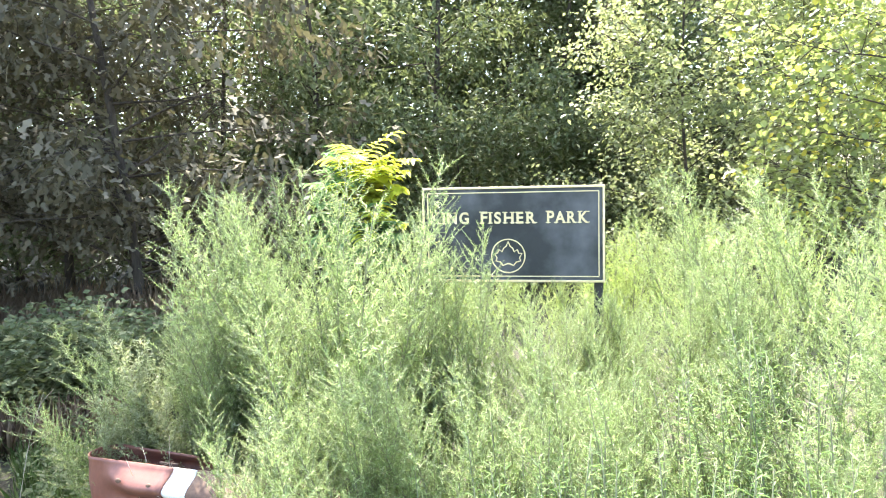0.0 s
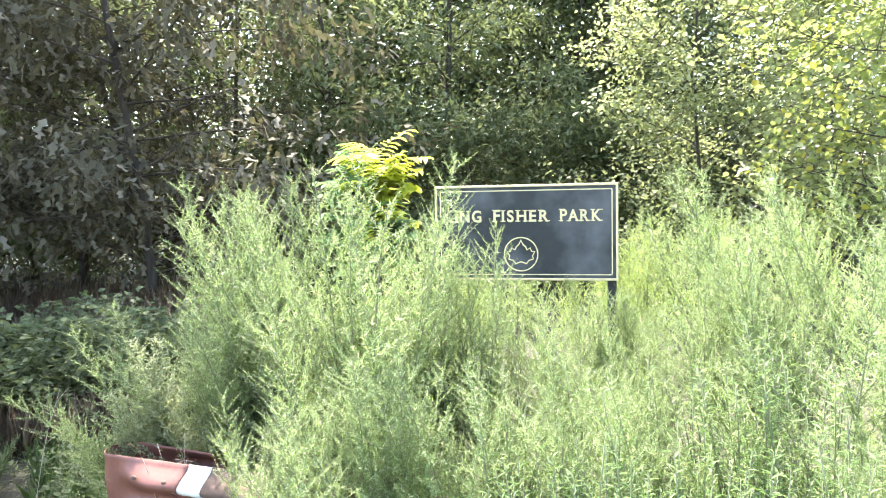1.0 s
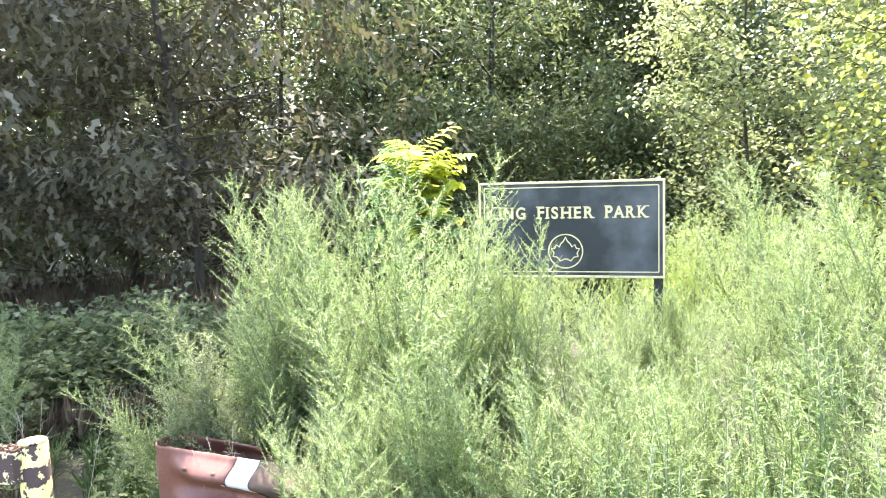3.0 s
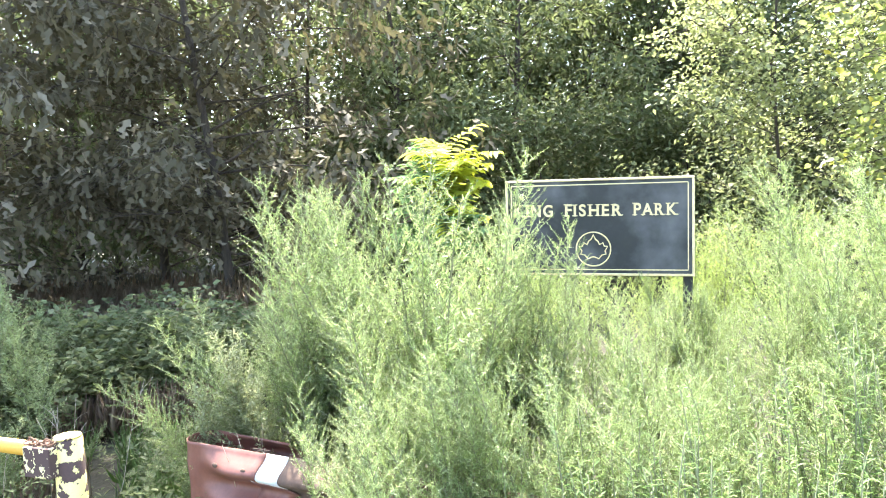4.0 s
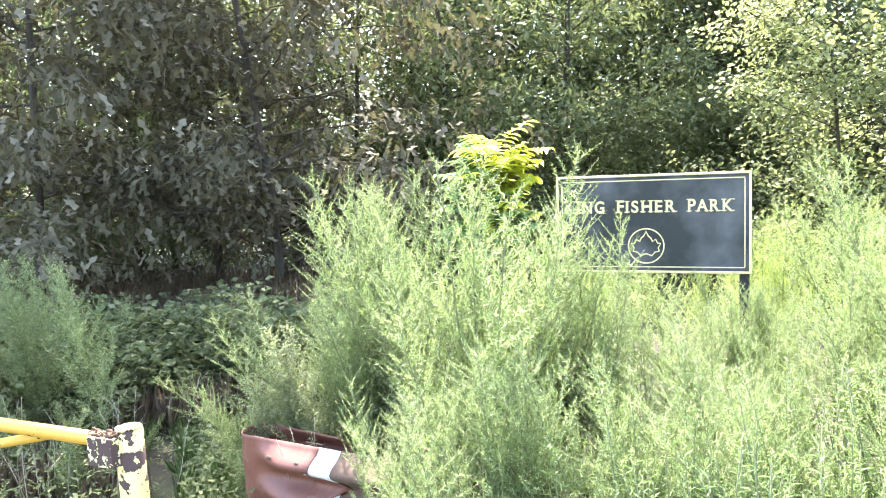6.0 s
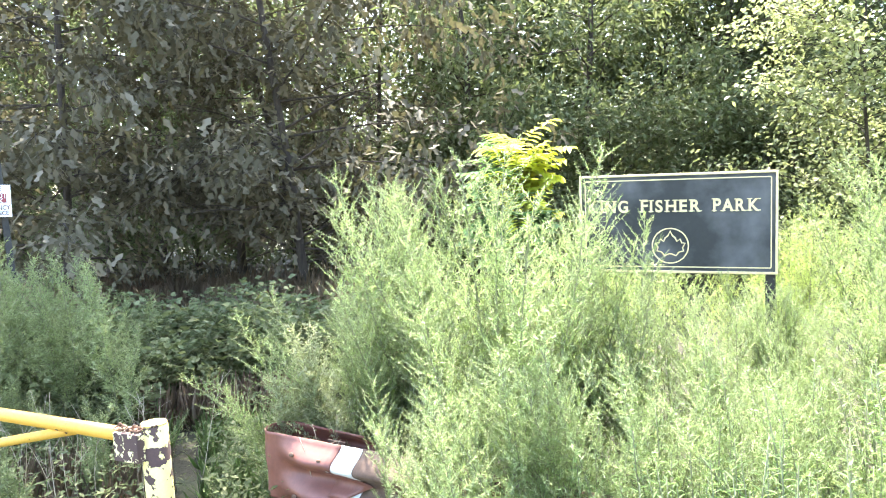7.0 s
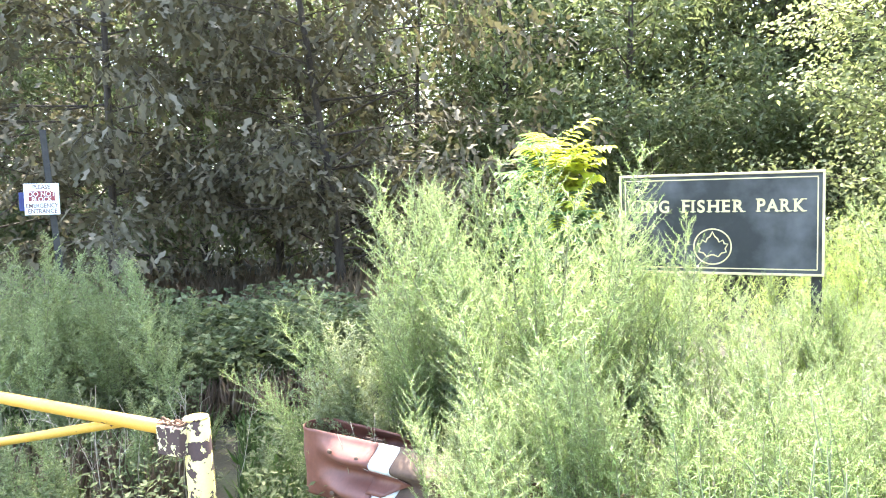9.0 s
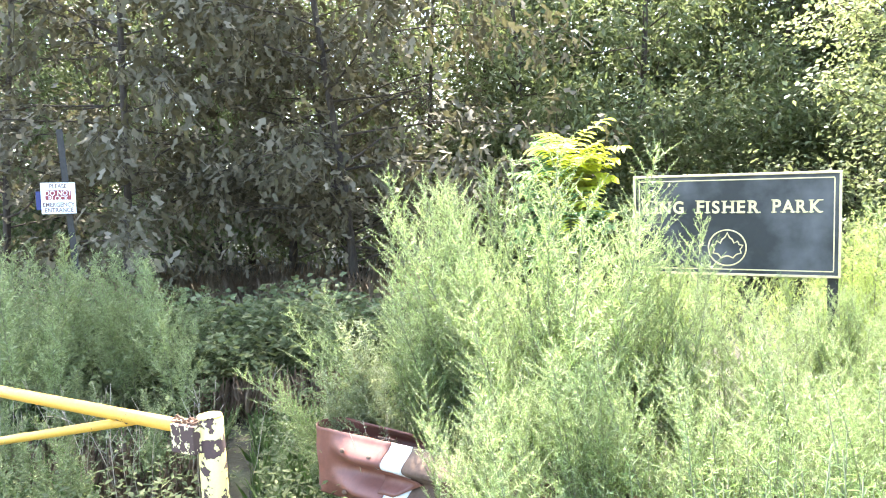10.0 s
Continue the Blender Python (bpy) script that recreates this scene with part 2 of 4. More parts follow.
def lobed():
    half = [(0.34, 0.40), (0.54, 0.13), (0.86, 0.34)]
    v, f = [(0, 0, 0)], []
    for a, w in half:
        v += [(a, 0, -0.10 * a * a), (a - 0.02, w, 0.10 * w - 0.10 * a * a), (a - 0.02, -w, 0.10 * w - 0.10 * a * a)]
    f += [(0, 1, 2), (0, 3, 1)]
    for i in range(len(half) - 1):
        m, l, r = 1 + 3 * i, 2 + 3 * i, 3 + 3 * i
        f += [(m, m + 3, l + 3, l), (m, r, r + 3, m + 3)]
    return np.array(v), f


OAKLEAF = lobed()


def leaves(name, outline, P, D, N, L, W):
    """One mesh of many leaves: places, ways they point, faces' normals, lengths and widths."""
    P, D, N = (np.asarray(a, float).reshape(-1, 3) for a in (P, D, N))
    L, W = np.asarray(L, float), np.asarray(W, float)
    D = D / (np.linalg.norm(D, axis=1, keepdims=True) + 1e-9)
    S = np.cross(N, D)
    S /= np.linalg.norm(S, axis=1, keepdims=True) + 1e-9
    N = np.cross(D, S)
    tv, tf = outline
    V = (P[:, None] + D[:, None] * (tv[None, :, 0:1] * L[:, None, None]) + S[:, None] * (tv[None, :, 1:2] * W[:, None, None])
         + N[:, None] * (tv[None, :, 2:3] * L[:, None, None])).reshape(-1, 3)
    k = len(tv)
    lens = [len(f) for f in tf]
    loops = np.concatenate([np.array(f) for f in tf])
    n = len(P)
    all_loops = (loops[None] + (np.arange(n) * k)[:, None]).ravel().astype(np.int32)
    sizes = np.tile(np.array(lens, np.int32), n)
    me = bpy.data.meshes.new(name)
    me.vertices.add(len(V))
    me.vertices.foreach_set("co", V.astype(np.float32).ravel())
    me.loops.add(len(all_loops))
    me.loops.foreach_set("vertex_index", all_loops)
    me.polygons.add(len(sizes))
    me.polygons.foreach_set("loop_start", np.concatenate([[0], np.cumsum(sizes)[:-1]]).astype(np.int32))
    me.update(calc_edges=True)
    me.validate()
    return me


def bent(rng, start, way, length, steps, rise=0.0, wander=0.15):
    """A bent line that starts at a place, goes one way and bends up (or down)."""
    p, d = Vector(start), Vector(way).normalized()
    out = [p.copy()]
    for _ in range(steps):
        d = (d + Vector((rng.uniform(-1, 1), rng.uniform(-1, 1), rng.uniform(-1, 1))) * wander + Vector((0, 0, rise))).normalized()
        p = p + d * (length / steps)
        out.append(p.copy())
    return out


def along(pts, u):
    x = u * (len(pts) - 1)
    i = min(int(x), len(pts) - 2)
    return pts[i].lerp(pts[i + 1], x - i), (pts[i + 1] - pts[i]).normalized()


# ---------------------------------------------------------------- plants
def mugwort(seed, height=1.5, lean=0.05, fine=1.0, slim=0.175, start=0.30, leaf_size=1.0, material=None, outline=SLIVER, name="mugwort_plant", group="mugwort thicket", label="tall feathery grey-green mugwort plant in the thicket"):
    """Feathery weed: a thin stem with rising side shoots, set with small narrow leaves from start upwards."""
    rng = random.Random(seed)
    root = thing(name, label, "weed", group)
    tubes = Tubes()
    P, D, N, L, W = [], [], [], [], []

    def leaf(p, d, size, narrow=slim):
        P.append(p), D.append(d), L.append(size), W.append(size * narrow)
        N.append((rng.uniform(-0.8, 0.8), rng.uniform(-0.8, 0.8), 1))

    a0 = rng.uniform(0, 6.28)
    main = bent(rng, (0, 0, -0.03), (math.cos(a0) * lean, math.sin(a0) * lean, 1), height, 9, 0.0, 0.075)
    tubes.add(main, [0.0060 * (1 - 0.088 * i) for i in range(10)], 4)
    turn = rng.uniform(0, 6.28)
    shoots = int(50 * (0.99 - start) / 0.69)
    for i in range(shoots):
        u = start + (0.99 - start) * (i / (shoots - 1)) ** 0.9
        p, up = along(main, u)
        turn += 2.4 + rng.uniform(-0.4, 0.4)
        out = Vector((math.cos(turn), math.sin(turn), 0))
        length = (0.07 + 0.50 * (1 - u) ** 0.8) * rng.uniform(0.6, 1.2)
        branch = bent(rng, p, out + Vector((0, 0, rng.uniform(0.7, 1.5))), length, 5, 0.06, 0.10)
        tubes.add((branch[0], branch[2], branch[5]), [0.0018, 0.0012, 0.0004], 3, False)
        count = int((8 + length * 150) * fine)
        for k in range(count):
            w = (k + rng.random()) / count
            q, bdn = along(branch, 0.06 + 0.94 * w)
            side = Vector((rng.uniform(-1, 1), rng.uniform(-1, 1), rng.uniform(-0.5, 0.8))).normalized()
            size = rng.uniform(0.018, 0.040) * (1.25 - 0.8 * w) * (1.25 - 0.65 * u) * leaf_size
            leaf(q, (bdn * 0.65 + side).normalized(), size)
            if rng.random() < 0.7:
                leaf(q, (bdn * 0.9 - side * 0.8).normalized(), size * 0.8)
    for k in range(int(90 * fine)):
        v = start + (1 - start) * rng.random() ** 0.8
        q, d = along(main, v)
        a = rng.uniform(0, 6.28)
        leaf(q, Vector((math.cos(a), math.sin(a), rng.uniform(0.1, 0.9))), rng.uniform(0.02, 0.045) * (1.35 - v) * leaf_size, max(slim, 0.22))
    part("stem", tubes.mesh("mugwort_stem"), STEM, root, "thin brownish branching stem")
    part("foliage", leaves("mugwort_foliage", outline, P, D, N, L, W), material or MUGWORT, root)
    return root


def goldenrod(seed, height=1.0):
    rng = random.Random(seed)
    root = thing("goldenrod_plant", "bright green leafy goldenrod with narrow leaves in the thicket", "weed", "goldenrod at the thicket's foot")
    tubes = Tubes()
    P, D, N, L, W = [], [], [], [], []
    for s in range(5):
        a = rng.uniform(0, 6.28)
        stem = bent(rng, (0.09 * math.cos(a), 0.09 * math.sin(a), -0.03), (math.cos(a) * 0.18, math.sin(a) * 0.18, 1), height * rng.uniform(0.75, 1.0), 6, 0.03, 0.06)
        tubes.add(stem, [0.005 - 0.0006 * i for i in range(7)], 4)
        turn = 0
        for k in range(54):
            u = 0.25 + 0.75 * k / 53
            p, d = along(stem, u)
            turn += 2.4
            out = Vector((math.cos(turn), math.sin(turn), rng.uniform(0.25, 0.9)))
            P.append(p), D.append(out), N.append((rng.uniform(-0.3, 0.3), rng.uniform(-0.3, 0.3), 1))
            size = rng.uniform(0.034, 0.060) * (1.1 - 0.5 * u)
            L.append(size), W.append(size * 0.2)
    part("stem", tubes.mesh("goldenrod_stem"), STEM, root)
    part("foliage", leaves("goldenrod_foliage", LANCE, P, D, N, L, W), GOLDENROD, root)
    return root


def bramble(seed):
    rng = random.Random(seed)
    root = thing("bramble_bush", "low dark green leafy bush growing in the shade", "bush", "shaded undergrowth")
    tubes = Tubes()
    P, D, N, L, W = [], [], [], [], []
    for s in range(13):
        a = rng.uniform(0, 6.28)
        stem = bent(rng, (0.12 * math.cos(a), 0.12 * math.sin(a), -0.03), (math.cos(a) * 0.8, math.sin(a) * 0.8, 1.2), rng.uniform(0.55, 1.05), 6, -0.03, 0.15)
        tubes.add(stem, [0.005 - 0.0006 * i for i in range(7)], 4)
        for k in range(26):
            p, d = along(stem, 0.2 + 0.8 * rng.random())
            b = rng.uniform(0, 6.28)
            base = p + Vector((math.cos(b), math.sin(b), rng.uniform(-0.2, 0.6))) * 0.05
            for j in (-0.8, 0, 0.8):
                P.append(base), D.append((math.cos(b + j), math.sin(b + j), rng.uniform(-0.5, 0.6))), N.append((rng.uniform(-1, 1), rng.uniform(-1.4, 0.6), 1))
                size = rng.uniform(0.045, 0.08)
                L.append(size * 1.1), W.append(size * 0.66)
    part("stem", tubes.mesh("bramble_stem"), STEM, root)
    part("foliage", leaves("bramble_foliage", BLADE, P, D, N, L, W), BRAMBLE, root)
    return root


def tree(name, label, seed, height, trunk, low, reach, limbs, per_limb, per_twig, outline, size, aspect, material, droop=0.0, group="", top=1.0, spread=0.22, bias=1.0, twigs=True, category="tree", bare=0):
    """A tapered trunk, limbs that carry boughs, and a crown of single leaves on their twigs."""
    rng = random.Random(seed)
    root = thing(name, label, category, group)
    wood = Tubes()
    P, D, N, L, W = [], [], [], [], []
    spine = bent(rng, (0, 0, -0.1), (rng.uniform(-0.08, 0.08), rng.uniform(-0.08, 0.08), 1), height, 10, 0.05, 0.06)
    wood.add(spine, [trunk * (1.25 if i == 0 else 1) * (1 - 0.09 * i) for i in range(11)], 9)
    turn = rng.uniform(0, 6.28)
    for i in range(limbs):
        f = ((i + rng.random() * 0.8) / limbs) ** bias
        u = low + (0.98 - low) * f
        p, d = along(spine, min(u, 0.99))
        turn += 2.4 + rng.uniform(-0.5, 0.5)
        shape = math.sin(math.pi * min(1.0, 0.24 + 0.76 * f)) ** 0.6
        length = reach * shape * rng.uniform(0.65, 1.15) + 0.25
        limb = bent(rng, p, (math.cos(turn), math.sin(turn), rng.uniform(0.05, 0.7) * top), length, 6, 0.02 - droop, 0.14)
        r = trunk * 0.30 * (1 - 0.6 * u)
        wood.add(limb, [max(0.004, r * (1 - 0.15 * k)) for k in range(7)], 5 if twigs else 3, False)
        for j in range(per_limb):
            w = 0.18 + 0.82 * (j + rng.random()) / per_limb
            q, ld = along(limb, min(w, 0.999))
            s = Vector((rng.uniform(-1, 1), rng.uniform(-1, 1), rng.uniform(-0.6, 0.7)))
            twig = bent(rng, q, ld * 0.7 + s, rng.uniform(0.3, 0.8) * (reach / 2.5) ** 0.5, 3, -droop, 0.2)
            if twigs:
                wood.add(twig, [0.006, 0.0045, 0.003, 0.0015], 3, False)
            for k in range(per_twig):
                v, td = along(twig, 0.15 + 0.85 * rng.random())
                o = Vector((rng.gauss(0, 1), rng.gauss(0, 1), rng.gauss(0, 1))) * spread * 0.55
                way = Vector((rng.uniform(-1, 1), rng.uniform(-1, 1), rng.uniform(-1.0, 0.45) - droop * 4)) + td * 0.5
                if v.z + o.z < 0.1:
                    continue
                P.append(v + o), D.append(way)
                N.append((rng.uniform(-0.8, 0.8), rng.uniform(-0.8, 0.8), 1))
                z = size * rng.uniform(0.65, 1.2)
                L.append(z), W.append(z * aspect * rng.uniform(0.85, 1.1))
    for i in range(bare):
        p, d = along(spine, rng.uniform(0.05, 0.42))
        a = rng.uniform(0, 6.28)
        dead = bent(rng, p, (math.cos(a), math.sin(a), rng.uniform(-0.15, 0.5)), rng.uniform(1.2, 2.6), 6, -0.01, 0.13)
        wood.add(dead, [0.020 - 0.0027 * k for k in range(7)], 5, False)
        for j in range(5):
            q, ld = along(dead, rng.uniform(0.3, 0.98))
            wood.add(bent(rng, q, ld + Vector((rng.uniform(-1, 1), rng.uniform(-1, 1), rng.uniform(-0.6, 0.6))), rng.uniform(0.3, 0.8), 3, -0.03, 0.2), [0.006, 0.0045, 0.003, 0.0015], 3, False)
    part("trunk", wood.mesh(name + "_trunk"), BARK, root)
    part("crown", leaves(name + "_crown", outline, P, D, N, L, W), material, root)
    return root


def place(ob, x, y, z=0.0, turn=0.0, size=1.0, tilt=(0.0, 0.0)):
    ob.matrix_basis = pose(x, y, z, tilt[0], tilt[1], 0) @ pose(0, 0, 0, 0, 0, turn) @ Matrix.Scale(size, 4)
    return ob


def again(ob, x, y, z=0.0, turn=0.0, size=1.0, tilt=(0.0, 0.0)):
    c = copy_thing(ob, Matrix.Identity(4))
    return place(c, x, y, z, turn, size, tilt)


class Kind:
    """Hands out the first-built plants, then copies of them."""

    def __init__(self, models):
        self.models, self.used = models, 0

    def put(self, x, y, z=0.0, turn=0.0, size=1.0, tilt=(0.0, 0.0)):
        i = self.used
        self.used += 1
        if i < len(self.models):
            return place(self.models[i], x, y, z, turn, size, tilt)
        return again(self.models[i % len(self.models)], x, y, z, turn, size, tilt)


# ---------------------------------------------------------------- ground
def ground():
    n, half = 120, 150.0
    ax = [math.copysign(abs(k) ** 2.2, k) * half for k in np.linspace(-1, 1, n + 1)]
    v = []
    for y in ax:
        for x in ax:
            z = 0.05 * noise.noise(Vector((x * 0.5, y * 0.5, 0))) + 0.02 * noise.noise(Vector((x * 2.3, y * 2.3, 4)))
            v.append((x, y + 4, z - 0.02))
    f = [(j * (n + 1) + i, j * (n + 1) + i + 1, (j + 1) * (n + 1) + i + 1, (j + 1) * (n + 1) + i) for j in range(n) for i in range(n)]
    tagged(part("ground", mesh_of("ground", v, f, True), SOIL), "bare brown soil with thin green growth", "ground", kind="structure")


ground()

# ---------------------------------------------------------------- trees
woods = Kind([tree("woodland_tree", "dense green woodland tree with fine narrow leaves", 100 + s, 8.8, 0.085, 0.05, 2.6, 38, 14, 26, BLADE, 0.145, 0.42, WOODS, 0.03, "trees at the wood's edge", spread=0.30, bias=1.25, twigs=False) for s in range(3)])
rng = random.Random(5)
for i in range(12):
    woods.put(-16.5 + 2.35 * i + rng.uniform(-0.5, 0.5), 15.4 + rng.uniform(-0.8, 1.0), 0, rng.uniform(0, 360), rng.uniform(0.9, 1.1) * (0.66 if i > 9 else 1.0))
deep = Kind([tree("woodland_tree", "dense green woodland tree deeper in the wood", 120 + s, 9.0, 0.09, 0.05, 2.9, 34, 12, 12, BLADE, 0.26, 0.50, WOODS, 0.02, "trees at the wood's edge", spread=0.5, bias=1.1, twigs=False) for s in range(2)])
for i in range(14):
    deep.put(-23 + 3.0 * i + rng.uniform(-0.7, 0.7), 19.3 + rng.uniform(-0.8, 1.0), 0, rng.uniform(0, 360), rng.uniform(1.0, 1.2) * (0.66 if i > 10 else 1.0))
for i in range(12):
    deep.put(-27 + 4.2 * i + rng.uniform(-0.8, 0.8), 24.0 + rng.uniform(-1, 1.5), 0, rng.uniform(0, 360), rng.uniform(1.25, 1.5) * (0.62 if i > 8 else 1.0))
for x, y in ((-1.2, 21.8), (1.6, 22.2), (4.4, 21.6), (-4.0, 22.0)):
    deep.put(x, y, 0, rng.uniform(0, 360), rng.uniform(1.1, 1.25))
scrub = Kind([tree("woodland_shrub", "dark green shrub at the foot of the woodland trees", 150 + s, 3.0, 0.03, 0.04, 1.35, 22, 9, 26, BLADE, 0.125, 0.42, WOODS, 0.0, "shrubs at the wood's edge", spread=0.30, twigs=False, category="shrub") for s in range(2)])
for i in range(11):
    scrub.put(-18 + 3.0 * i + rng.uniform(-0.4, 0.4), 17.2 + rng.uniform(-0.8, 0.8) - (3.4 if 3 < i < 8 and i % 2 else 0), 0, rng.uniform(0, 360), rng.uniform(0.85, 1.25))
for x, y in ((0.6, 13.2), (1.9, 13.6), (3.1, 13.0), (-1.4, 13.4)):
    scrub.put(x, y, 0, rng.uniform(0, 360), rng.uniform(1.0, 1.3))

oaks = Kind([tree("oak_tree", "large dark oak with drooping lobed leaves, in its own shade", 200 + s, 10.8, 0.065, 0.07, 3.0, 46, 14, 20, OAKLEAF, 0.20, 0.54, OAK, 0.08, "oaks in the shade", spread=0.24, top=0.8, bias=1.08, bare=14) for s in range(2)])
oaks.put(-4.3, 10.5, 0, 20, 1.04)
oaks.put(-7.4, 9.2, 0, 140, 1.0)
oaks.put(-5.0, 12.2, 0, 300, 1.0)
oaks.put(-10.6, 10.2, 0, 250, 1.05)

pear = tree("young_pear_tree", "slender tree with small pale yellow-green leaves", 301, 6.8, 0.032, 0.10, 1.9, 48, 15, 28, BLADE, 0.082, 0.68, BIRCH, 0.0, "", spread=0.22)
place(pear, 3.45, 10.45)
again(pear, 6.2, 12.4, 0, 130, 1.05)
again(pear, 8.6, 11.4, 0, 40, 1.0)
poplar = tree("poplar_tree", "sunlit poplar with broad yellow-green leaves turning yellow", 310, 6.0, 0.045, 0.20, 1.3, 34, 13, 22, OVATE, 0.072, 0.95, POPLAR, 0.02, "", spread=0.24)
place(poplar, 4.25, 7.25)
again(poplar, 6.3, 7.9, 0, 200, 1.0)

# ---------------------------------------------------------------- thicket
mug_shade = Kind([mugwort(470 + s, fine=0.42, slim=0.32, leaf_size=1.6, outline=BLADE, material=SHADE_TONED_WEED, label="leafy blue-green mugwort plant, the oaks' shade put into its leaf colour") for s in range(4)])
mug_near = Kind([mugwort(450 + s, fine=1.12, start=0.30, slim=0.19) for s in range(6)])
mug_back = Kind([mugwort(400 + s, fine=1.15, start=0.46, slim=0.19) for s in range(6)])
mug_pale = Kind([mugwort(440 + s, fine=0.36, slim=0.32, start=0.15, leaf_size=1.7, material=WEED_PALE, outline=BLADE, name="pale_weed", group="pale weeds behind the guardrail", label="pale leafy weed with brown stems behind the guardrail") for s in range(3)])
mug_meadow = Kind([mugwort(430 + s, fine=0.5, slim=0.2, start=0.45, leaf_size=1.3, material=MEADOW, name="meadow_weed", group="sunlit weeds behind the sign", label="weed behind the sign, sunlight put into its bright yellow-green leaf colour") for s in range(3)])
TOP_AZ = (-25, -23, -21, -19, -17.5, -15, -12, -9.6, -8, -5.8, -3.6, -1.8, -1.2, -0.6, 0.6, 2.0, 3.0, 3.6, 5, 8.5, 11.8, 12.8, 14.2, 16.6, 19.4, 21.3, 22.6, 24.2, 26.3, 28.4, 31, 36)
TOP_EL = (-14, -11.5, -8.0, -2.6, 1.6, 1.6, 2.4, 0.6, -1.6, -1.4, 1.0, 0.0, -4.0, -6.4, -6.0, -5.4, -6.4, -9.0, -9.4, -9.2, -9.0, -5.0, -1.4, 1.4, 2.2, 2.0, 0.4, -0.4, 0.0, 0.6, 1, 1)


def plume(kind, az, el, far, base_az, turn):
    """A plant whose tip is seen from eye height at az and el, far away, and whose foot stands at base_az."""
    tip = Vector((far * math.sin(radians(az)), far * math.cos(radians(az)), 1.72 + far * math.tan(radians(el))))
    x = far * math.sin(radians(base_az))
    y = far * math.cos(radians(base_az))
    slant = Vector((tip.x - x, tip.y - y, 0))
    size = math.hypot(slant.length, tip.z) / 1.46
    ry = math.degrees(math.atan2(slant.x, tip.z))
    rx = -math.degrees(math.atan2(slant.y, math.hypot(slant.x, tip.z)))
    kind.put(x, y, 0, turn, size, (rx, ry))


rng = random.Random(11)
step = 0.225
for i in range(-10, 16):
    for j in range(8, 24):
        x, y = (i + rng.uniform(-0.45, 0.45)) * step, (j + rng.uniform(-0.45, 0.45)) * step
        az, far = math.degrees(math.atan2(x, y)), math.hypot(x, y)
        behind_rail = y > 3.42 - 0.405 * (x + 1.56)
        at_sign = -2.6 < az < 12.6
        nearest = 3.5 if az < -13 else 2.3
        if az < -24.5 or az > 35 or far < nearest or far > 4.7 or (az < -13 and not behind_rail) or (far > 3.2 and rng.random() < 0.22):
            continue
        if at_sign and y > 3.92 - 0.21 * (x - 0.38):
            continue
        if -13 < az < -3 and far > 4.3:
            continue
        low = -12.5 if az < -13 else -20.0
        reach = 3.75 if at_sign else 4.15
        u = min(1.0, (far - nearest) / (reach - nearest))
        el = low + (float(np.interp(az, TOP_AZ, TOP_EL)) - low) * u ** 0.8
        el += (2.2 if u < 0.85 else 0.5) * noise.noise(Vector((x * 1.6, y * 1.6, 3))) + rng.uniform(-1.2, 0.3)
        if az < -16:
            el = min(el, float(np.interp(az, TOP_AZ, TOP_EL)))
        slope = 17 + 8 * noise.noise(Vector((x * 0.9, y * 0.9, 7))) if not at_sign else rng.uniform(-4, 12)
        plume(mug_near if u < 0.55 else mug_back, az, el, far, az + slope * rng.uniform(-0.1, 1.2) * 0.6, rng.uniform(0, 360))
# single plumes that stand out of the mass: tip, distance, foot
for az, el, far, base in ((-3.3, 3.4, 3.3, -9.6), (-2.8, 2.8, 3.4, -8.8), (-4.6, 2.0, 3.2, -9.8), (-5.0, 1.0, 3.1, -9.8), (-5.0, -0.4, 3.0, -9.8), (-5.2, 1.6, 3.5, -9.0), (-5.6, 0.2, 3.4, -9.4), (-4.8, -2.2, 3.1, -8.6), (-4.4, -0.6, 3.3, -7.2), (-6.2, -1.6, 3.2, -10.2), (-4.0, -2.0, 3.2, -6.0),
                          (4.2, -2.2, 3.3, 1.6), (1.8, -5.0, 3.3, -1.5), (8.6, -7.2, 3.5, 9.6), (12.4, -7.4, 3.6, 13.4), (13.0, -8.2, 3.4, 14.6), (12.8, -10.0, 3.2, 14.2),
                          (-28.8, -9.9, 3.75, -20.5), (-26.0, -7.4, 3.85, -19.5), (-23.6, -6.4, 3.9, -18.5), (-27.4, -11.8, 3.65, -20.5), (-25.2, -9.4, 3.75, -19.0), (-27.5, -13.4, 3.6, -21.5), (-22.4, -8.8, 3.7, -17.5),
                          (-16.8, 2.0, 3.7, -13.0), (-18.2, -0.6, 3.8, -13.5), (-12.0, 2.0, 3.6, -9.0), (-15.4, -7.0, 2.85, -8.0), (3.0, -11.0, 2.6, 9.0), (16.0, -4.6, 3.4, 23.5), (-16.9, -17.2, 2.74, -13.0), (-15.9, -16.2, 2.70, -12.0), (-16.3, -15.4, 2.72, -11.5), (-15.0, -14.6, 2.66, -11.0), (25.6, -3.5, 2.9, 27.0)):
    plume(mug_near, az, el, far, base, rng.uniform(0, 360))
for i in range(20):
    az = rng.uniform(-25.5, -14.0)
    plume(mug_pale, az, float(np.interp(az, (-26, -22, -16, -14), (-11.5, -8.5, -5.5, -5.0))) - rng.uniform(0, 6.0), rng.uniform(3.50, 3.9), az + rng.uniform(1, 4), rng.uniform(0, 360))
# the front of the mass hides the rail and the sign's posts
for i in range(25):
    az = rng.uniform(-15.5, 0.0)
    far = rng.uniform(2.35, 2.72)
    plume(mug_near, az, float(np.interp(az, (-15, -8, 0), (-14.0, -11.5, -11.5))) - rng.uniform(0, 4), far, az + rng.uniform(-2, 11), rng.uniform(0, 360))
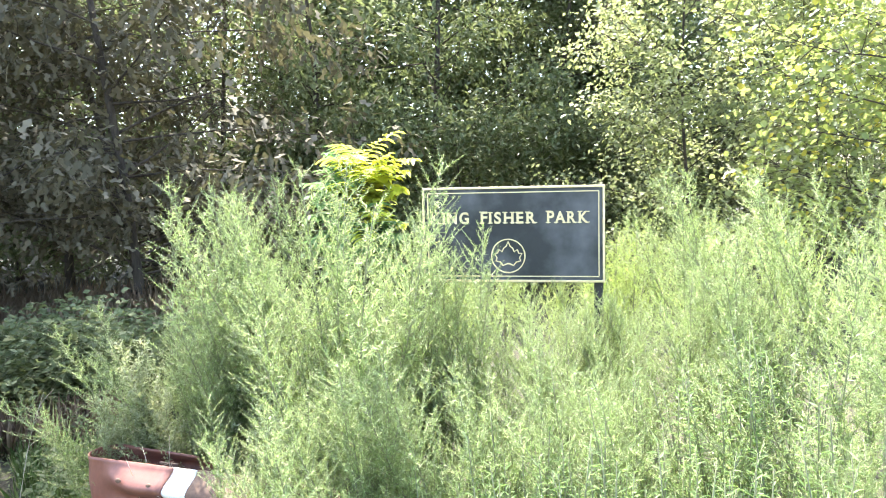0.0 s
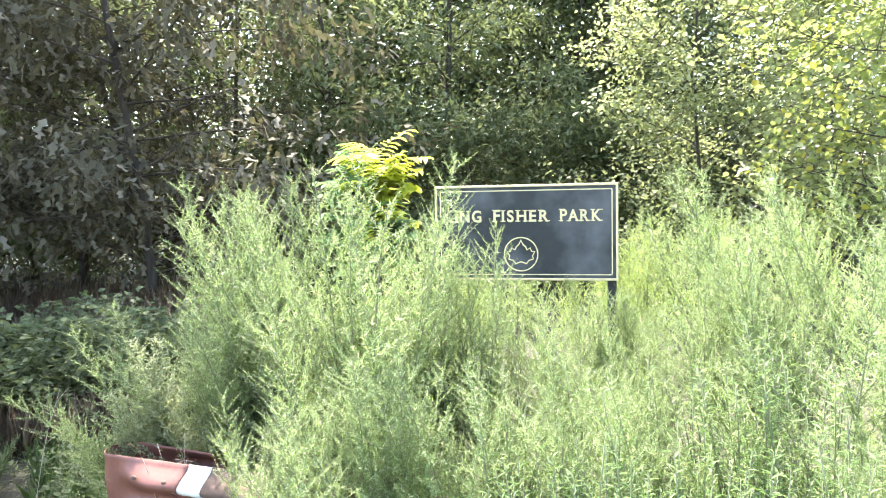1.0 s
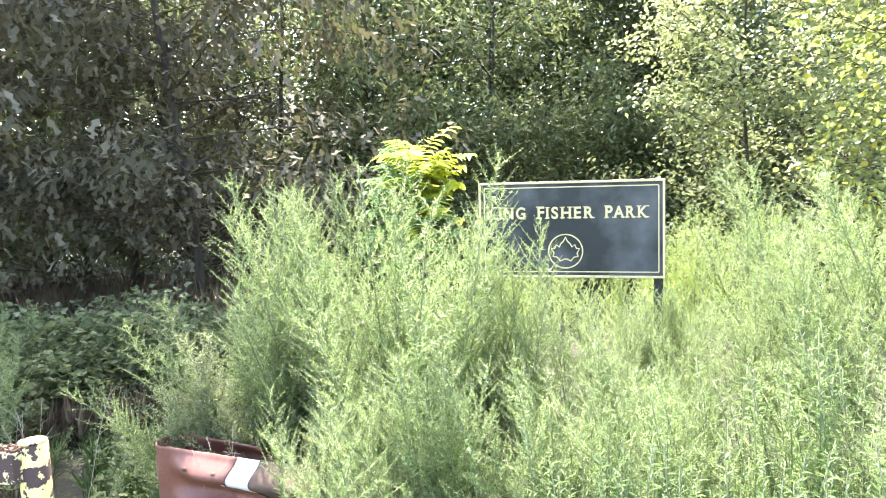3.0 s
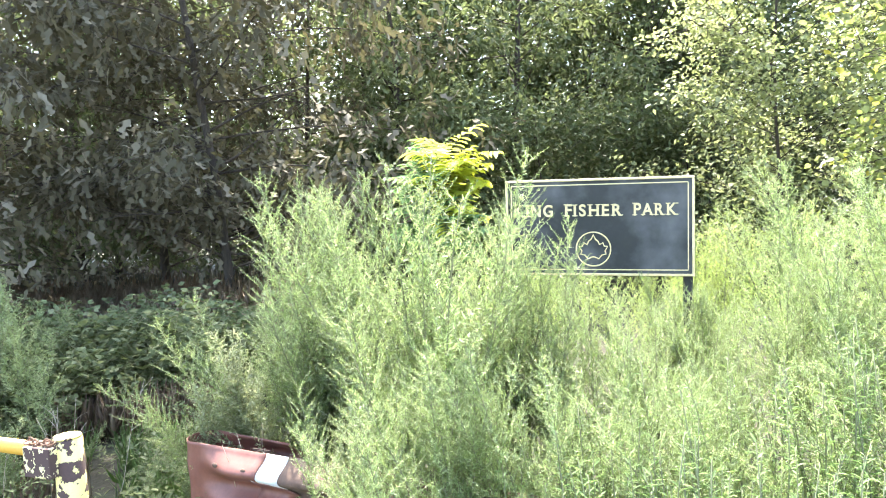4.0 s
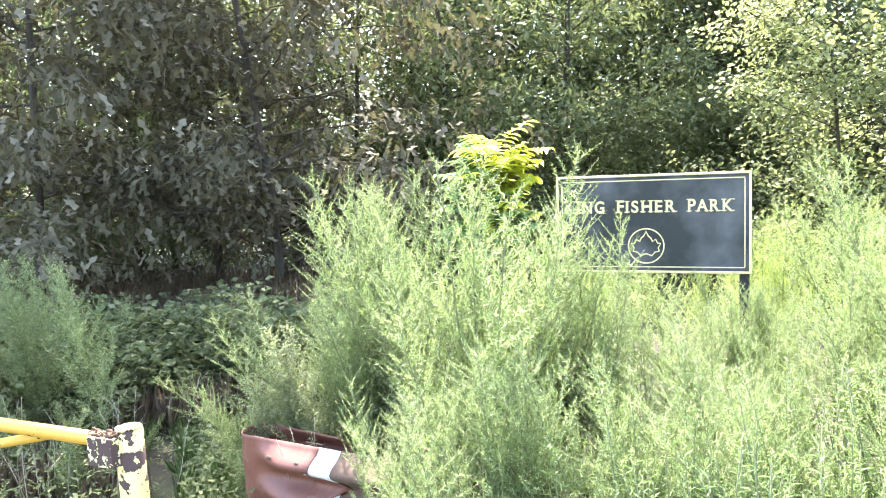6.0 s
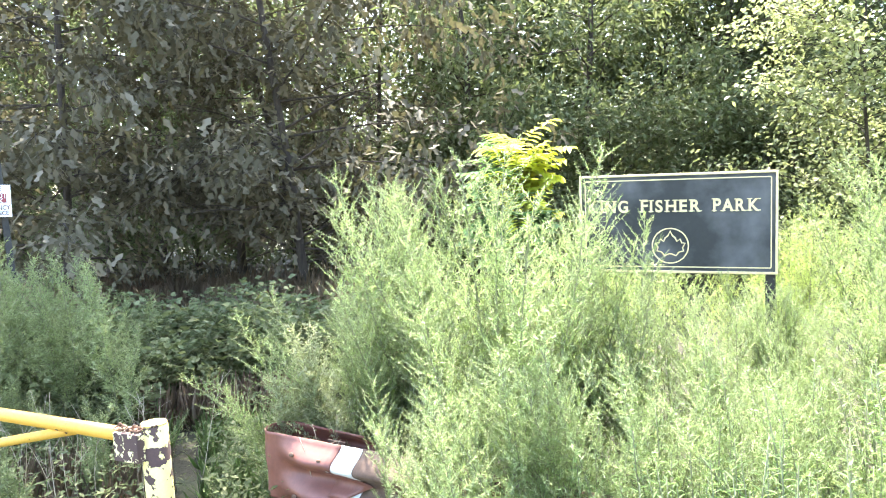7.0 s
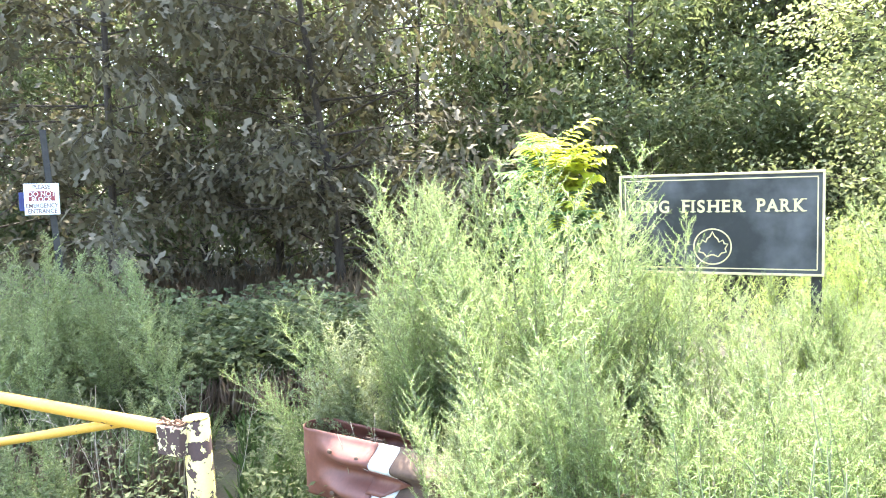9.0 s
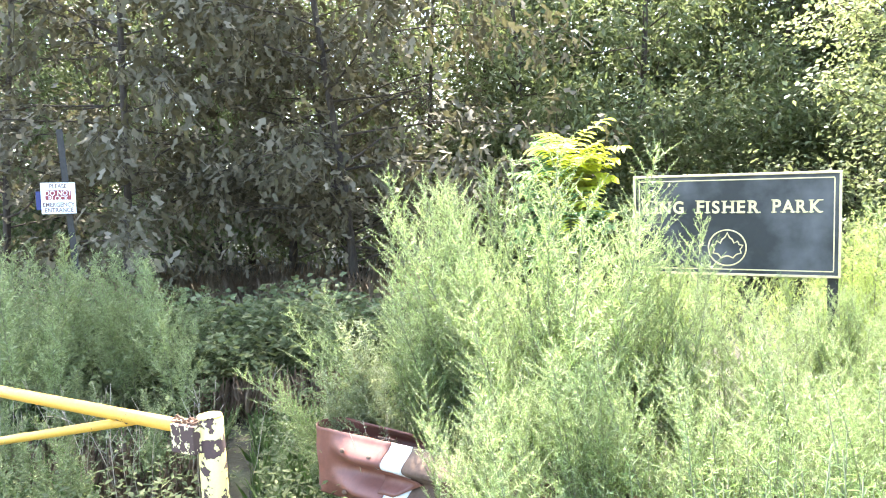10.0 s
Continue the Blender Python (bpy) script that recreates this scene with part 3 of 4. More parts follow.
for i in range(12):
    az = rng.uniform(4.5, 14.0)
    plume(mug_back, az, rng.uniform(-10.5, -8.3), rng.uniform(3.0, 3.7), az + rng.uniform(-2, 9), rng.uniform(0, 360))
for i in range(16):
    az = rng.uniform(6.0, 16.0)
    plume(mug_near, az, rng.uniform(-17.0, -11.0), rng.uniform(2.5, 3.0), az + rng.uniform(-2, 9), rng.uniform(0, 360))
for i in range(9):
    az = rng.uniform(10.6, 13.6)
    plume(mug_back, az, rng.uniform(-9.0, -7.6), rng.uniform(3.6, 3.95), az + rng.uniform(-1.5, 2.5), rng.uniform(0, 360))
for i in range(8):
    az = rng.uniform(-18.5, -12.5)
    plume(mug_back, az, rng.uniform(-1.5, 1.2), rng.uniform(3.7, 4.1), az + rng.uniform(-1, 4), rng.uniform(0, 360))
for i in range(12):
    az = rng.uniform(-20.5, -13.5)
    plume(mug_back, az, float(np.interp(az, (-20.5, -17, -13.5), (-8.0, -3.5, -2.5))) - rng.uniform(0, 5.0), rng.uniform(3.55, 4.0), az + rng.uniform(0, 5), rng.uniform(0, 360))
for az, el in ((-16.4, -18.0), (-15.4, -17.4), (-14.6, -16.6)):
    plume(mug_pale, az, el, 2.72, az + 2.5, rng.uniform(0, 360))
for i in range(16):
    az = rng.uniform(14.5, 24.0)
    plume(mug_back, az, rng.uniform(-9.5, -3.0), rng.uniform(3.2, 4.4), az + rng.uniform(-1, 8), rng.uniform(0, 360))
for i in range(14):
    az = rng.uniform(-14.0, -3.0)
    plume(mug_back, az, rng.uniform(-9.0, -4.5), rng.uniform(3.0, 3.5), az + rng.uniform(0, 9), rng.uniform(0, 360))
for x, y, h in ((0.36, 4.62, 1.70), (0.54, 4.66, 1.76)):
    mug_back.put(x, y, 0, rng.uniform(0, 360), h / 1.5, (0, rng.uniform(-4, 4)))
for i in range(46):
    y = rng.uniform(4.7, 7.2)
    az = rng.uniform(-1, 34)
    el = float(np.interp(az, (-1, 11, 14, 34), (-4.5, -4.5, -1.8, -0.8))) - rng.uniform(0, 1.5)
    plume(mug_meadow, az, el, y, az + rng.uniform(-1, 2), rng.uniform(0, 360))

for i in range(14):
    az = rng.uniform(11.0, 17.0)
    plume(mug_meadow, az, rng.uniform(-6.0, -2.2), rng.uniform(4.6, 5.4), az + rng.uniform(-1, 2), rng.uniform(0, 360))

# a small plume before the sign, and the growth that closes round its post
few = random.Random(31)
for az, el, far, base in ((2.6, -4.6, 3.3, 1.0), (1.2, -5.0, 3.3, 0.0), (3.3, -4.4, 3.35, 1.8), (0.0, -5.2, 3.2, -1.2), (-2.6, -3.6, 3.3, -3.4),
                          (12.0, -7.8, 3.8, 12.4), (12.6, -7.4, 3.9, 12.8), (11.6, -8.6, 3.7, 12.6), (13.0, -8.4, 3.6, 13.4), (12.2, -9.6, 3.5, 12.0)):
    plume(mug_near, az, el, far, base, few.uniform(0, 360))

gold = Kind([goldenrod(500 + s) for s in range(3)])
for i in range(44):
    az, far = rng.uniform(-4, 34), rng.uniform(2.1, 2.75)
    gold.put(far * math.sin(radians(az)), far * math.cos(radians(az)), 0, rng.uniform(0, 360), (1.72 - far * math.tan(radians(rng.uniform(15.5, 20)))) * 1.02)
for i in range(14):
    az, far = rng.uniform(14, 34), rng.uniform(2.6, 3.2)
    gold.put(far * math.sin(radians(az)), far * math.cos(radians(az)), 0, rng.uniform(0, 360), (1.72 - far * math.tan(radians(rng.uniform(9, 14)))) * 1.02)
for i in range(16):
    x = rng.uniform(-1.5, -0.55)
    gold.put(x, 3.42 - 0.405 * (x + 1.56) + rng.uniform(0, 0.45), 0, rng.uniform(0, 360), rng.uniform(0.75, 1.0))

# undergrowth in the oaks' shade
for i in range(38):
    az, far = rng.uniform(-48, -32), rng.uniform(5.2, 7.2)
    el = float(np.interp(az, (-48, -43.5, -42.3, -38.7, -35.4, -34.0, -32), (-1.6, -1.4, -2.8, -2.4, -3.2, -5.6, -7.5)))
    el -= rng.random() ** 1.5 * (3.0 + 5.0 * (7.0 - far) / 2.1)
    x, y = far * math.sin(radians(az)), far * math.cos(radians(az))
    if math.hypot(x + 4.95, y - 5.55) > 0.2 and not (far < 5.6 and abs(az + 42) < 3 and el > -5):
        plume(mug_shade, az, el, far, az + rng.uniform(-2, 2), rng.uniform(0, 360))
bushes = Kind([bramble(600 + s) for s in range(4)])
for i in range(52):
    y = rng.uniform(4.6, 9.0)
    x = rng.uniform(-7.2, -0.36 * y + 0.1)
    if y < 6.2 and x > -0.60 * y - 0.25:
        continue
    bushes.put(x, y, 0, rng.uniform(0, 360), rng.uniform(0.75, 1.0) if y < 6.8 else rng.uniform(0.75, 0.95))
for i in range(26):
    az, far = radians(rng.uniform(-37, -19)), rng.uniform(6.7, 8.4)
    bushes.put(far * math.sin(az), far * math.cos(az), 0, rng.uniform(0, 360), rng.uniform(0.85, 1.15))
leafy = Kind([mugwort(480 + s, fine=0.27, slim=0.42, start=0.15, leaf_size=1.8, material=SHADE_TONED_WEED, outline=BLADE, name="leafy_weed", group="low weeds by the barrier", label="low leafy green weed with broad leaves by the barrier") for s in range(3)])
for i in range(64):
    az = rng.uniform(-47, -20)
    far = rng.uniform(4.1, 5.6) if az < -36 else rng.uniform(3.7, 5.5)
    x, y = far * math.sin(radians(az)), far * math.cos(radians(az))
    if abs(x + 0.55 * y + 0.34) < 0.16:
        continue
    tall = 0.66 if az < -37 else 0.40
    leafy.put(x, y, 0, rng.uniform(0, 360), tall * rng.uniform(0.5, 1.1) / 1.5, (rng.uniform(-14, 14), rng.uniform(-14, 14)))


def scatter_low():
    rng = random.Random(77)
    P, D, N, L, W = [], [], [], [], []
    while len(P) < 40000:
        y = 2.2 + 6.8 * rng.random() ** 1.6
        x = rng.uniform(-1.05 * y - 1.2, -0.38 * y)
        trod = abs((x + 0.55 * y + 0.34)) < 0.17
        if trod and rng.random() < 0.6:
            continue
        if noise.noise(Vector((x * 1.7, y * 1.7, 9))) < -0.4:
            continue
        b = rng.uniform(0, 6.28)
        hgt = rng.random() ** 1.7 * (0.42 if not trod else 0.08)
        for k in range(3):
            P.append((x + rng.gauss(0, 0.02), y + rng.gauss(0, 0.02), hgt + rng.uniform(0, 0.03)))
            D.append((math.cos(b + k * 2.1), math.sin(b + k * 2.1), rng.uniform(0.0, 0.8))), N.append((rng.uniform(-0.4, 0.4), rng.uniform(-0.4, 0.4), 1))
            size = rng.uniform(0.022, 0.055)
            L.append(size), W.append(size * rng.uniform(0.25, 0.55))
    tagged(part("ground_cover", leaves("ground_cover", BLADE, P, D, N, L, W), BRAMBLE), "low green weeds covering the soil", "ground cover", kind="stuff")
    P, D, N, L, W = [], [], [], [], []
    while len(P) < 9000:
        y = 2.4 + 4.2 * rng.random()
        x = rng.uniform(-1.05 * y - 0.8, -0.40 * y - 0.1)
        if noise.noise(Vector((x * 1.3, y * 1.3, 3))) < -0.1 or abs((x + 0.55 * y + 0.34)) < 0.12:
            continue
        P.append((x, y, -0.02)), D.append((rng.gauss(0, 0.45), rng.gauss(0, 0.45), 1)), N.append((rng.uniform(-1, 1), -1, 0.2))
        L.append(rng.uniform(0.10, 0.30)), W.append(rng.uniform(0.003, 0.006))
    tagged(part("grass_tufts", leaves("grass_tufts", BLADE, P, D, N, L, W), GOLDENROD), "thin green grass among the weeds", "grass", kind="stuff")
    P, D, N, L, W = [], [], [], [], []
    for i in range(900):
        az, far = radians(rng.uniform(-36, -23)), rng.uniform(6.0, 6.5)
        P.append((far * math.sin(az), far * math.cos(az), -0.02)), D.append((rng.gauss(0, 0.25), rng.gauss(0, 0.25), 1)), N.append((rng.uniform(-1, 1), -1, 0.1))
        L.append(rng.uniform(0.15, 0.42)), W.append(rng.uniform(0.003, 0.006))
    for i in range(700):
        x = rng.uniform(-3.9, -2.55)
        P.append((x, 3.5 + rng.uniform(-0.1, 0.6) - 0.15 * (x + 3), -0.02)), D.append((rng.gauss(0, 0.25), rng.gauss(0, 0.25), 1)), N.append((rng.uniform(-1, 1), -1, 0.1))
        L.append(rng.uniform(0.15, 0.42)), W.append(rng.uniform(0.002, 0.0045))
    tagged(part("dead_stems", leaves("dead_stems", BLADE, P, D, N, L, W), BROWN_STEM), "brown dead weed stems in the shade", "dead stems", kind="stuff")
    P, D, N, L, W = [], [], [], [], []
    for i in range(17000):
        x, y = rng.uniform(-11, -2.6), rng.uniform(8.4, 11.2)
        P.append((x, y, -0.02)), D.append((rng.gauss(0, 0.6), rng.gauss(0, 0.6), 1)), N.append((rng.uniform(-1, 1), -1, 0.1))
        L.append(rng.uniform(0.3, 0.85)), W.append(rng.uniform(0.002, 0.0045))
    tagged(part("dry_grass", leaves("dry_grass", BLADE, P, D, N, L, W), STRAW), "brown dry grass beneath the oaks", "grass", kind="stuff")


scatter_low()


def ailanthus():
    """Sapling with feathered leaves, part of them turned yellow."""
    rng = random.Random(900)
    root = thing("ailanthus_sapling", "sapling with large feathered leaves, many turned bright yellow", "sapling")
    tubes = Tubes()
    sets = {"g": ([], [], [], [], []), "y": ([], [], [], [], [])}
    trunk = bent(rng, (0, 0, -0.05), (0.02, 0, 1), 2.03, 7, 0.03, 0.04)
    tubes.add(trunk, [0.016 - 0.0013 * i for i in range(8)], 6)
    for i in range(96):
        u = 0.70 + 0.30 * (i / 95)
        p, d = along(trunk, u)
        a = i * 2.4 + rng.uniform(-0.3, 0.3)
        length = rng.uniform(0.22, 0.38)
        rach = bent(rng, p, (math.cos(a), math.sin(a) * 0.9, rng.uniform(0.1, 1.3)), length, 6, -0.12, 0.08)
        tubes.add(rach, [0.003 - 0.0003 * k for k in range(7)], 3, False)
        tip = rach[-1]
        yellow = tip.x > -0.10 and u > 0.80 and rng.random() < 0.9
        P, D, N, L, W = sets["y" if yellow else "g"]
        for k in range(11):
            q, rd = along(rach, 0.15 + 0.85 * k / 10)
            side = rd.cross(Vector((0, 0, 1))).normalized()
            for s in (-1, 1):
                P.append(q), D.append(side * s + rd * 0.35 + Vector((0, 0, rng.uniform(-0.35, 0.1)))), N.append((rng.uniform(-0.25, 0.25), rng.uniform(-0.25, 0.25), 1))
                size = rng.uniform(0.095, 0.135) * (1 - 0.35 * abs(k / 10 - 0.4))
                L.append(size), W.append(size * 0.40)
    part("trunk", tubes.mesh("sapling_trunk"), STEM, root)
    part("green_leaves", leaves("sapling_green", LANCE, *sets["g"]), SUMAC_GREEN, root, "blue-green feathered leaves")
    part("yellow_leaves", leaves("sapling_yellow", LANCE, *sets["y"]), SUMAC_GOLD, root, "bright yellow feathered leaves")
    place(root, -0.60, 4.78, 0, 0, 0.975)


ailanthus()


# ---------------------------------------------------------------- made things
def box_bm(sx, sy, sz, at=(0, 0, 0), bevel=0.0, bm=None):
    bm = bm or bmesh.new()
    made = bmesh.ops.create_cube(bm, size=1.0, matrix=Matrix.Translation(at) @ Matrix.Diagonal((sx, sy, sz, 1)))
    if bevel:
        edges = {e for v in made["verts"] for e in v.link_edges}
        bmesh.ops.bevel(bm, geom=list(edges), offset=bevel, segments=2, affect="EDGES", profile=0.5)
    return bm


def letters(text, size, depth, squeeze=1.0, bold=0.0):
    """Raised letters in the built-in font, as a mesh standing in the xz plane, starting at x = 0."""
    c = bpy.data.curves.new("writing", "FONT")
    c.body, c.size, c.extrude, c.offset = text, size, depth, bold
    o = bpy.data.objects.new("writing", c)
    scene.collection.objects.link(o)
    bpy.context.view_layer.update()
    me = bpy.data.meshes.new_from_object(o.evaluated_get(bpy.context.evaluated_depsgraph_get()))
    bpy.data.objects.remove(o)
    me.transform(Matrix.Diagonal((squeeze, 1, 1, 1)))
    me.transform(Matrix.Rotation(radians(90), 4, "X"))
    wide = max((v.co.x for v in me.vertices), default=0.0)
    return me, wide


def ring_bm(r0, r1, depth, n=40):
    bm = bmesh.new()
    loops = []
    for r, y in ((r0, 0), (r1, 0), (r1, -depth), (r0, -depth)):
        loops.append([bm.verts.new((r * math.cos(2 * math.pi * k / n), y, r * math.sin(2 * math.pi * k / n))) for k in range(n)])
    for a in range(4):
        for k in range(n):
            bm.faces.new((loops[a][k], loops[a][(k + 1) % n], loops[(a + 1) % 4][(k + 1) % n], loops[(a + 1) % 4][k]))
    bmesh.ops.recalc_face_normals(bm, faces=bm.faces)
    return bm


def outline_bm(points, width, depth):
    """A raised closed band along a polygon in the xz plane."""
    bm = bmesh.new()
    n = len(points)
    rows = [[], [], [], []]
    for i in range(n):
        a, b, c = (Vector((*points[(i + k) % n],)) for k in (-1, 0, 1))
        d = ((b - a).normalized() + (c - b).normalized())
        d = d.normalized() if d.length > 1e-6 else (c - b).normalized()
        nrm = Vector((-d.y, d.x)) * width / 2
        for row, (q, y) in zip(rows, ((b - nrm, 0), (b + nrm, 0), (b + nrm, -depth), (b - nrm, -depth))):
            row.append(bm.verts.new((q.x, y, q.y)))
    for a in range(4):
        for i in range(n):
            bm.faces.new((rows[a][i], rows[a][(i + 1) % n], rows[(a + 1) % 4][(i + 1) % n], rows[(a + 1) % 4][i]))
    bmesh.ops.recalc_face_normals(bm, faces=bm.faces)
    return bm


def park_sign():
    """Board 1.03 m wide and 0.54 m high on two posts; its own origin is the top right corner of the face."""
    W, H = 1.03, 0.54
    root = thing("park_sign", "dark slate park sign with gold lettering and gold border lines", "sign")
    panel = part("panel", box_bm(W - 0.024, 0.020, H - 0.024, (-W / 2, 0.012, -H / 2), 0.002), PANEL, root, "dark slate-green enamelled board, scuffed pale")
    t = 0.013
    for sx, sz, x, z in ((W, t, -W / 2, -t / 2), (W, t, -W / 2, -H + t / 2), (t, H - 2 * t, -t / 2, -H / 2), (t, H - 2 * t, -W + t / 2, -H / 2)):
        part("frame_rail", box_bm(sx, 0.030, sz, (x, 0.010, z), 0.003), GOLD, root, "pale gold edge moulding")
    m, s = 0.033, 0.006
    for sx, sz, x, z in ((W - 2 * m, s, -W / 2, -m), (W - 2 * m, s, -W / 2, -H + m), (s, H - 2 * m - s, -m, -H / 2), (s, H - 2 * m - s, -W + m, -H / 2)):
        part("border_line", box_bm(sx, 0.004, sz, (x, 0.001, z)), GOLD, panel, "thin gold line")
    feet = {"K": "ab cd", "I": "ab", "N": "abd", "F": "ab", "H": "abcd", "E": "ab", "R": "abc", "P": "ab", "A": "ac", "G": "", "S": ""}
    for word, left, width in (("KING", 0.050, 0.220), ("FISHER", 0.340, 0.311), ("PARK", 0.714, 0.226)):
        made, x = [], 0.0
        for i, ch in enumerate(word):
            me, w = letters(ch, 0.096 if i == 0 else 0.091, 0.004, 0.9, 0.0022)
            lo = min(v.co.x for v in me.vertices)
            made.append((ch, me, x - lo, lo, w))
            x += w - lo + {"P": 0.004, "F": 0.010, "A": 0.010}.get(ch, 0.016)
        k = width / (x - 0.016)
        for ch, me, x, lo, w in made:
            bm = bmesh.new()
            bm.from_mesh(me)
            high = max(v.co.z for v in bm.verts)
            for foot in feet[ch].replace(" ", ""):
                sx = (lo + w) / 2 if ch == "I" else (lo + 0.006 if foot in "ab" else w - 0.006)
                box_bm(0.026, 0.008, 0.005, (sx, 0, 0.0025 if foot in "ac" else high - 0.0025), 0, bm)
            bmesh.ops.transform(bm, matrix=Matrix.Diagonal((k, 1, 1, 1)), verts=bm.verts)
            o = part("letter", bm, GOLD, panel, "raised gold serif letter")
            o.location = (-W + left + x * k, -0.001, -0.207)
    e = part("emblem_ring", ring_bm(0.091, 0.098, 0.005), GOLD, panel, "gold ring")
    e.location = (-0.536, 0.002, -0.392)
    half = [(0.0, 0.078), (0.012, 0.052), (0.026, 0.042), (0.034, 0.022), (0.052, 0.034), (0.060, 0.014), (0.078, 0.012), (0.064, -0.012), (0.070, -0.030), (0.046, -0.036), (0.030, -0.056), (0.006, -0.046)]
    pts = half + [(-x, z) for x, z in reversed(half[1:])]
    e = part("emblem_leaf", outline_bm(pts, 0.007, 0.005), GOLD, panel, "gold leaf outline")
    e.location = (-0.536, 0.002, -0.390)
    for x in (-0.035, -W + 0.035):
        part("post", box_bm(0.05, 0.05, 1.80, (x, 0.048, -0.92), 0.004), POST_STEEL, root)
    root.matrix_basis = pose(0.888, 4.103, 1.754, 0, 1.2, -12)


park_sign()


def w_beam(s0, s1, n, amp0, amp1, thick=0.006, first=0, last=24, taper=0.0):
    """W-section steel sheet from s0 to s1 along x; its face looks to -y; top edge at z = 0."""
    prof = []
    for k in range(first, last + 1):
        v = k / 24
        prof.append((-0.311 * v, -0.5 * (1 - math.cos(4 * math.pi * v)) ** 1.0))
    m = last - first
    bm = bmesh.new()
    rows = []
    for side in (0, 1):
        grid = []
        for i in range(n + 1):
            u = i / n
            amp = amp0 + (amp1 - amp0) * u
            grid.append([bm.verts.new((s0 + (s1 - s0) * u * (1 - taper * abs(2 * j / m - 1)), 0.083 * amp * y + side * thick, z)) for j, (z, y) in enumerate(prof)])
        rows.append(grid)
    for g in rows:
        for i in range(n):
            for k in range(m):
                bm.faces.new((g[i][k], g[i + 1][k], g[i + 1][k + 1], g[i][k + 1]))
    a, b = rows
    for i in range(n):
        for k in (0, m):
            bm.faces.new((a[i][k], a[i + 1][k], b[i + 1][k], b[i][k]))
    for k in range(m):
        for i in (0, n):
            bm.faces.new((a[i][k], a[i][k + 1], b[i][k + 1], b[i][k]))
    bmesh.ops.recalc_face_normals(bm, faces=bm.faces)
    for f in bm.faces:
        f.smooth = True
    return bm


def end_section():
    """Rounded end shoe: the sheet flattens, curls round and comes back behind the beam."""
    R, L, back, thick = 0.088, 0.43, 0.40, 0.006
    path = []
    for i in range(13):
        path.append((L * (1 - i / 12), 0.0, 0.0, min(1.0, max(0.0, (L * (1 - i / 12) - 0.04) / 0.22)), (0, -1)))
    for i in range(1, 13):
        a = math.pi * i / 12
        path.append((-R * math.sin(a), R - R * math.cos(a), 0, 0.0, (-math.sin(a), -math.cos(a))))
    for i in range(1, 9):
        path.append((back * i / 8, 2 * R + 0.015 * i / 8, 0, min(1.0, i / 6), (0, 1)))
    bm = bmesh.new()
    sheets = []
    for side in (0, 1):
        grid = []
        for i, (x, y, z, amp, (nx, ny)) in enumerate(path):
            col = []
            for k in range(25):
                v = k / 24
                lift = 0.5 * (1 - math.cos(4 * math.pi * v)) * 0.083 * amp - side * thick
                dent = 0.006 * noise.noise(Vector((x * 9, y * 9 + v * 3, 2)))
                cut = 0.02 * max(0, (i - 24) / 8) if i > 24 else 0.0
                col.append(bm.verts.new((x + nx * (lift + dent), y + ny * (lift + dent), -0.311 * v * (1 - cut) - cut)))
            grid.append(col)
        sheets.append(grid)
    n = len(path) - 1
    a, b = sheets
    for g in sheets:
        for i in range(n):
            for k in range(24):
                bm.faces.new((g[i][k], g[i + 1][k], g[i + 1][k + 1], g[i][k + 1]))
    for i in range(n):
        for k in (0, 24):
            bm.faces.new((a[i][k], a[i + 1][k], b[i + 1][k], b[i][k]))
    for k in range(24):
        for i in (0, n):
            bm.faces.new((a[i][k], a[i][k + 1], b[i][k + 1], b[i][k]))
    bmesh.ops.recalc_face_normals(bm, faces=bm.faces)
    for f in bm.faces:
        f.smooth = True
    return bm


def guardrail():
    root = thing("guardrail", "red-brown guardrail with a rounded end, white paint behind the joint, overgrown", "guardrail")
    shoe = part("end_section", end_section(), RUST_PAINT, root, "red-brown rounded end shoe")
    o = part("tongue", w_beam(0.395, 0.60, 4, 1, 1, first=8, last=16, taper=0.55), RUST_PAINT, shoe)
    o.location = (0, -0.003, 0)
    o = part("painted_beam", w_beam(0.40, 0.545, 3, 1, 1), WHITE_PAINT, root, "white-painted steel beam")
    o.location = (0, 0.006, -0.003)
    o = part("beam", w_beam(0.545, 2.6, 14, 1, 1), RUST, root, "weathered rusty steel beam")
    o.location = (0, 0.010, -0.003)
    for x, z in ((0.20, -0.055), (0.36, -0.060), (0.20, -0.245), (0.36, -0.245)):
        bm = bmesh.new()
        bmesh.ops.create_uvsphere(bm, u_segments=10, v_segments=6, radius=0.012, matrix=Matrix.Translation((x, -0.068, z)) @ Matrix.Diagonal((1.2, 0.6, 0.9, 1)))
        part("bolt", bm, RUST, shoe)
    for x in (0.30, 2.2):
        bm = bmesh.new()
        box_bm(0.012, 0.09, 0.70, (x, 0.068, -0.385), 0, bm)
        box_bm(0.10, 0.010, 0.70, (x, 0.018, -0.385), 0, bm)
        box_bm(0.10, 0.010, 0.70, (x, 0.118, -0.385), 0, bm)
        part("post", bm, RUST, root)
    root.matrix_basis = pose(-1.54, 3.135, 0.665, 0, 0, -22)


guardrail()


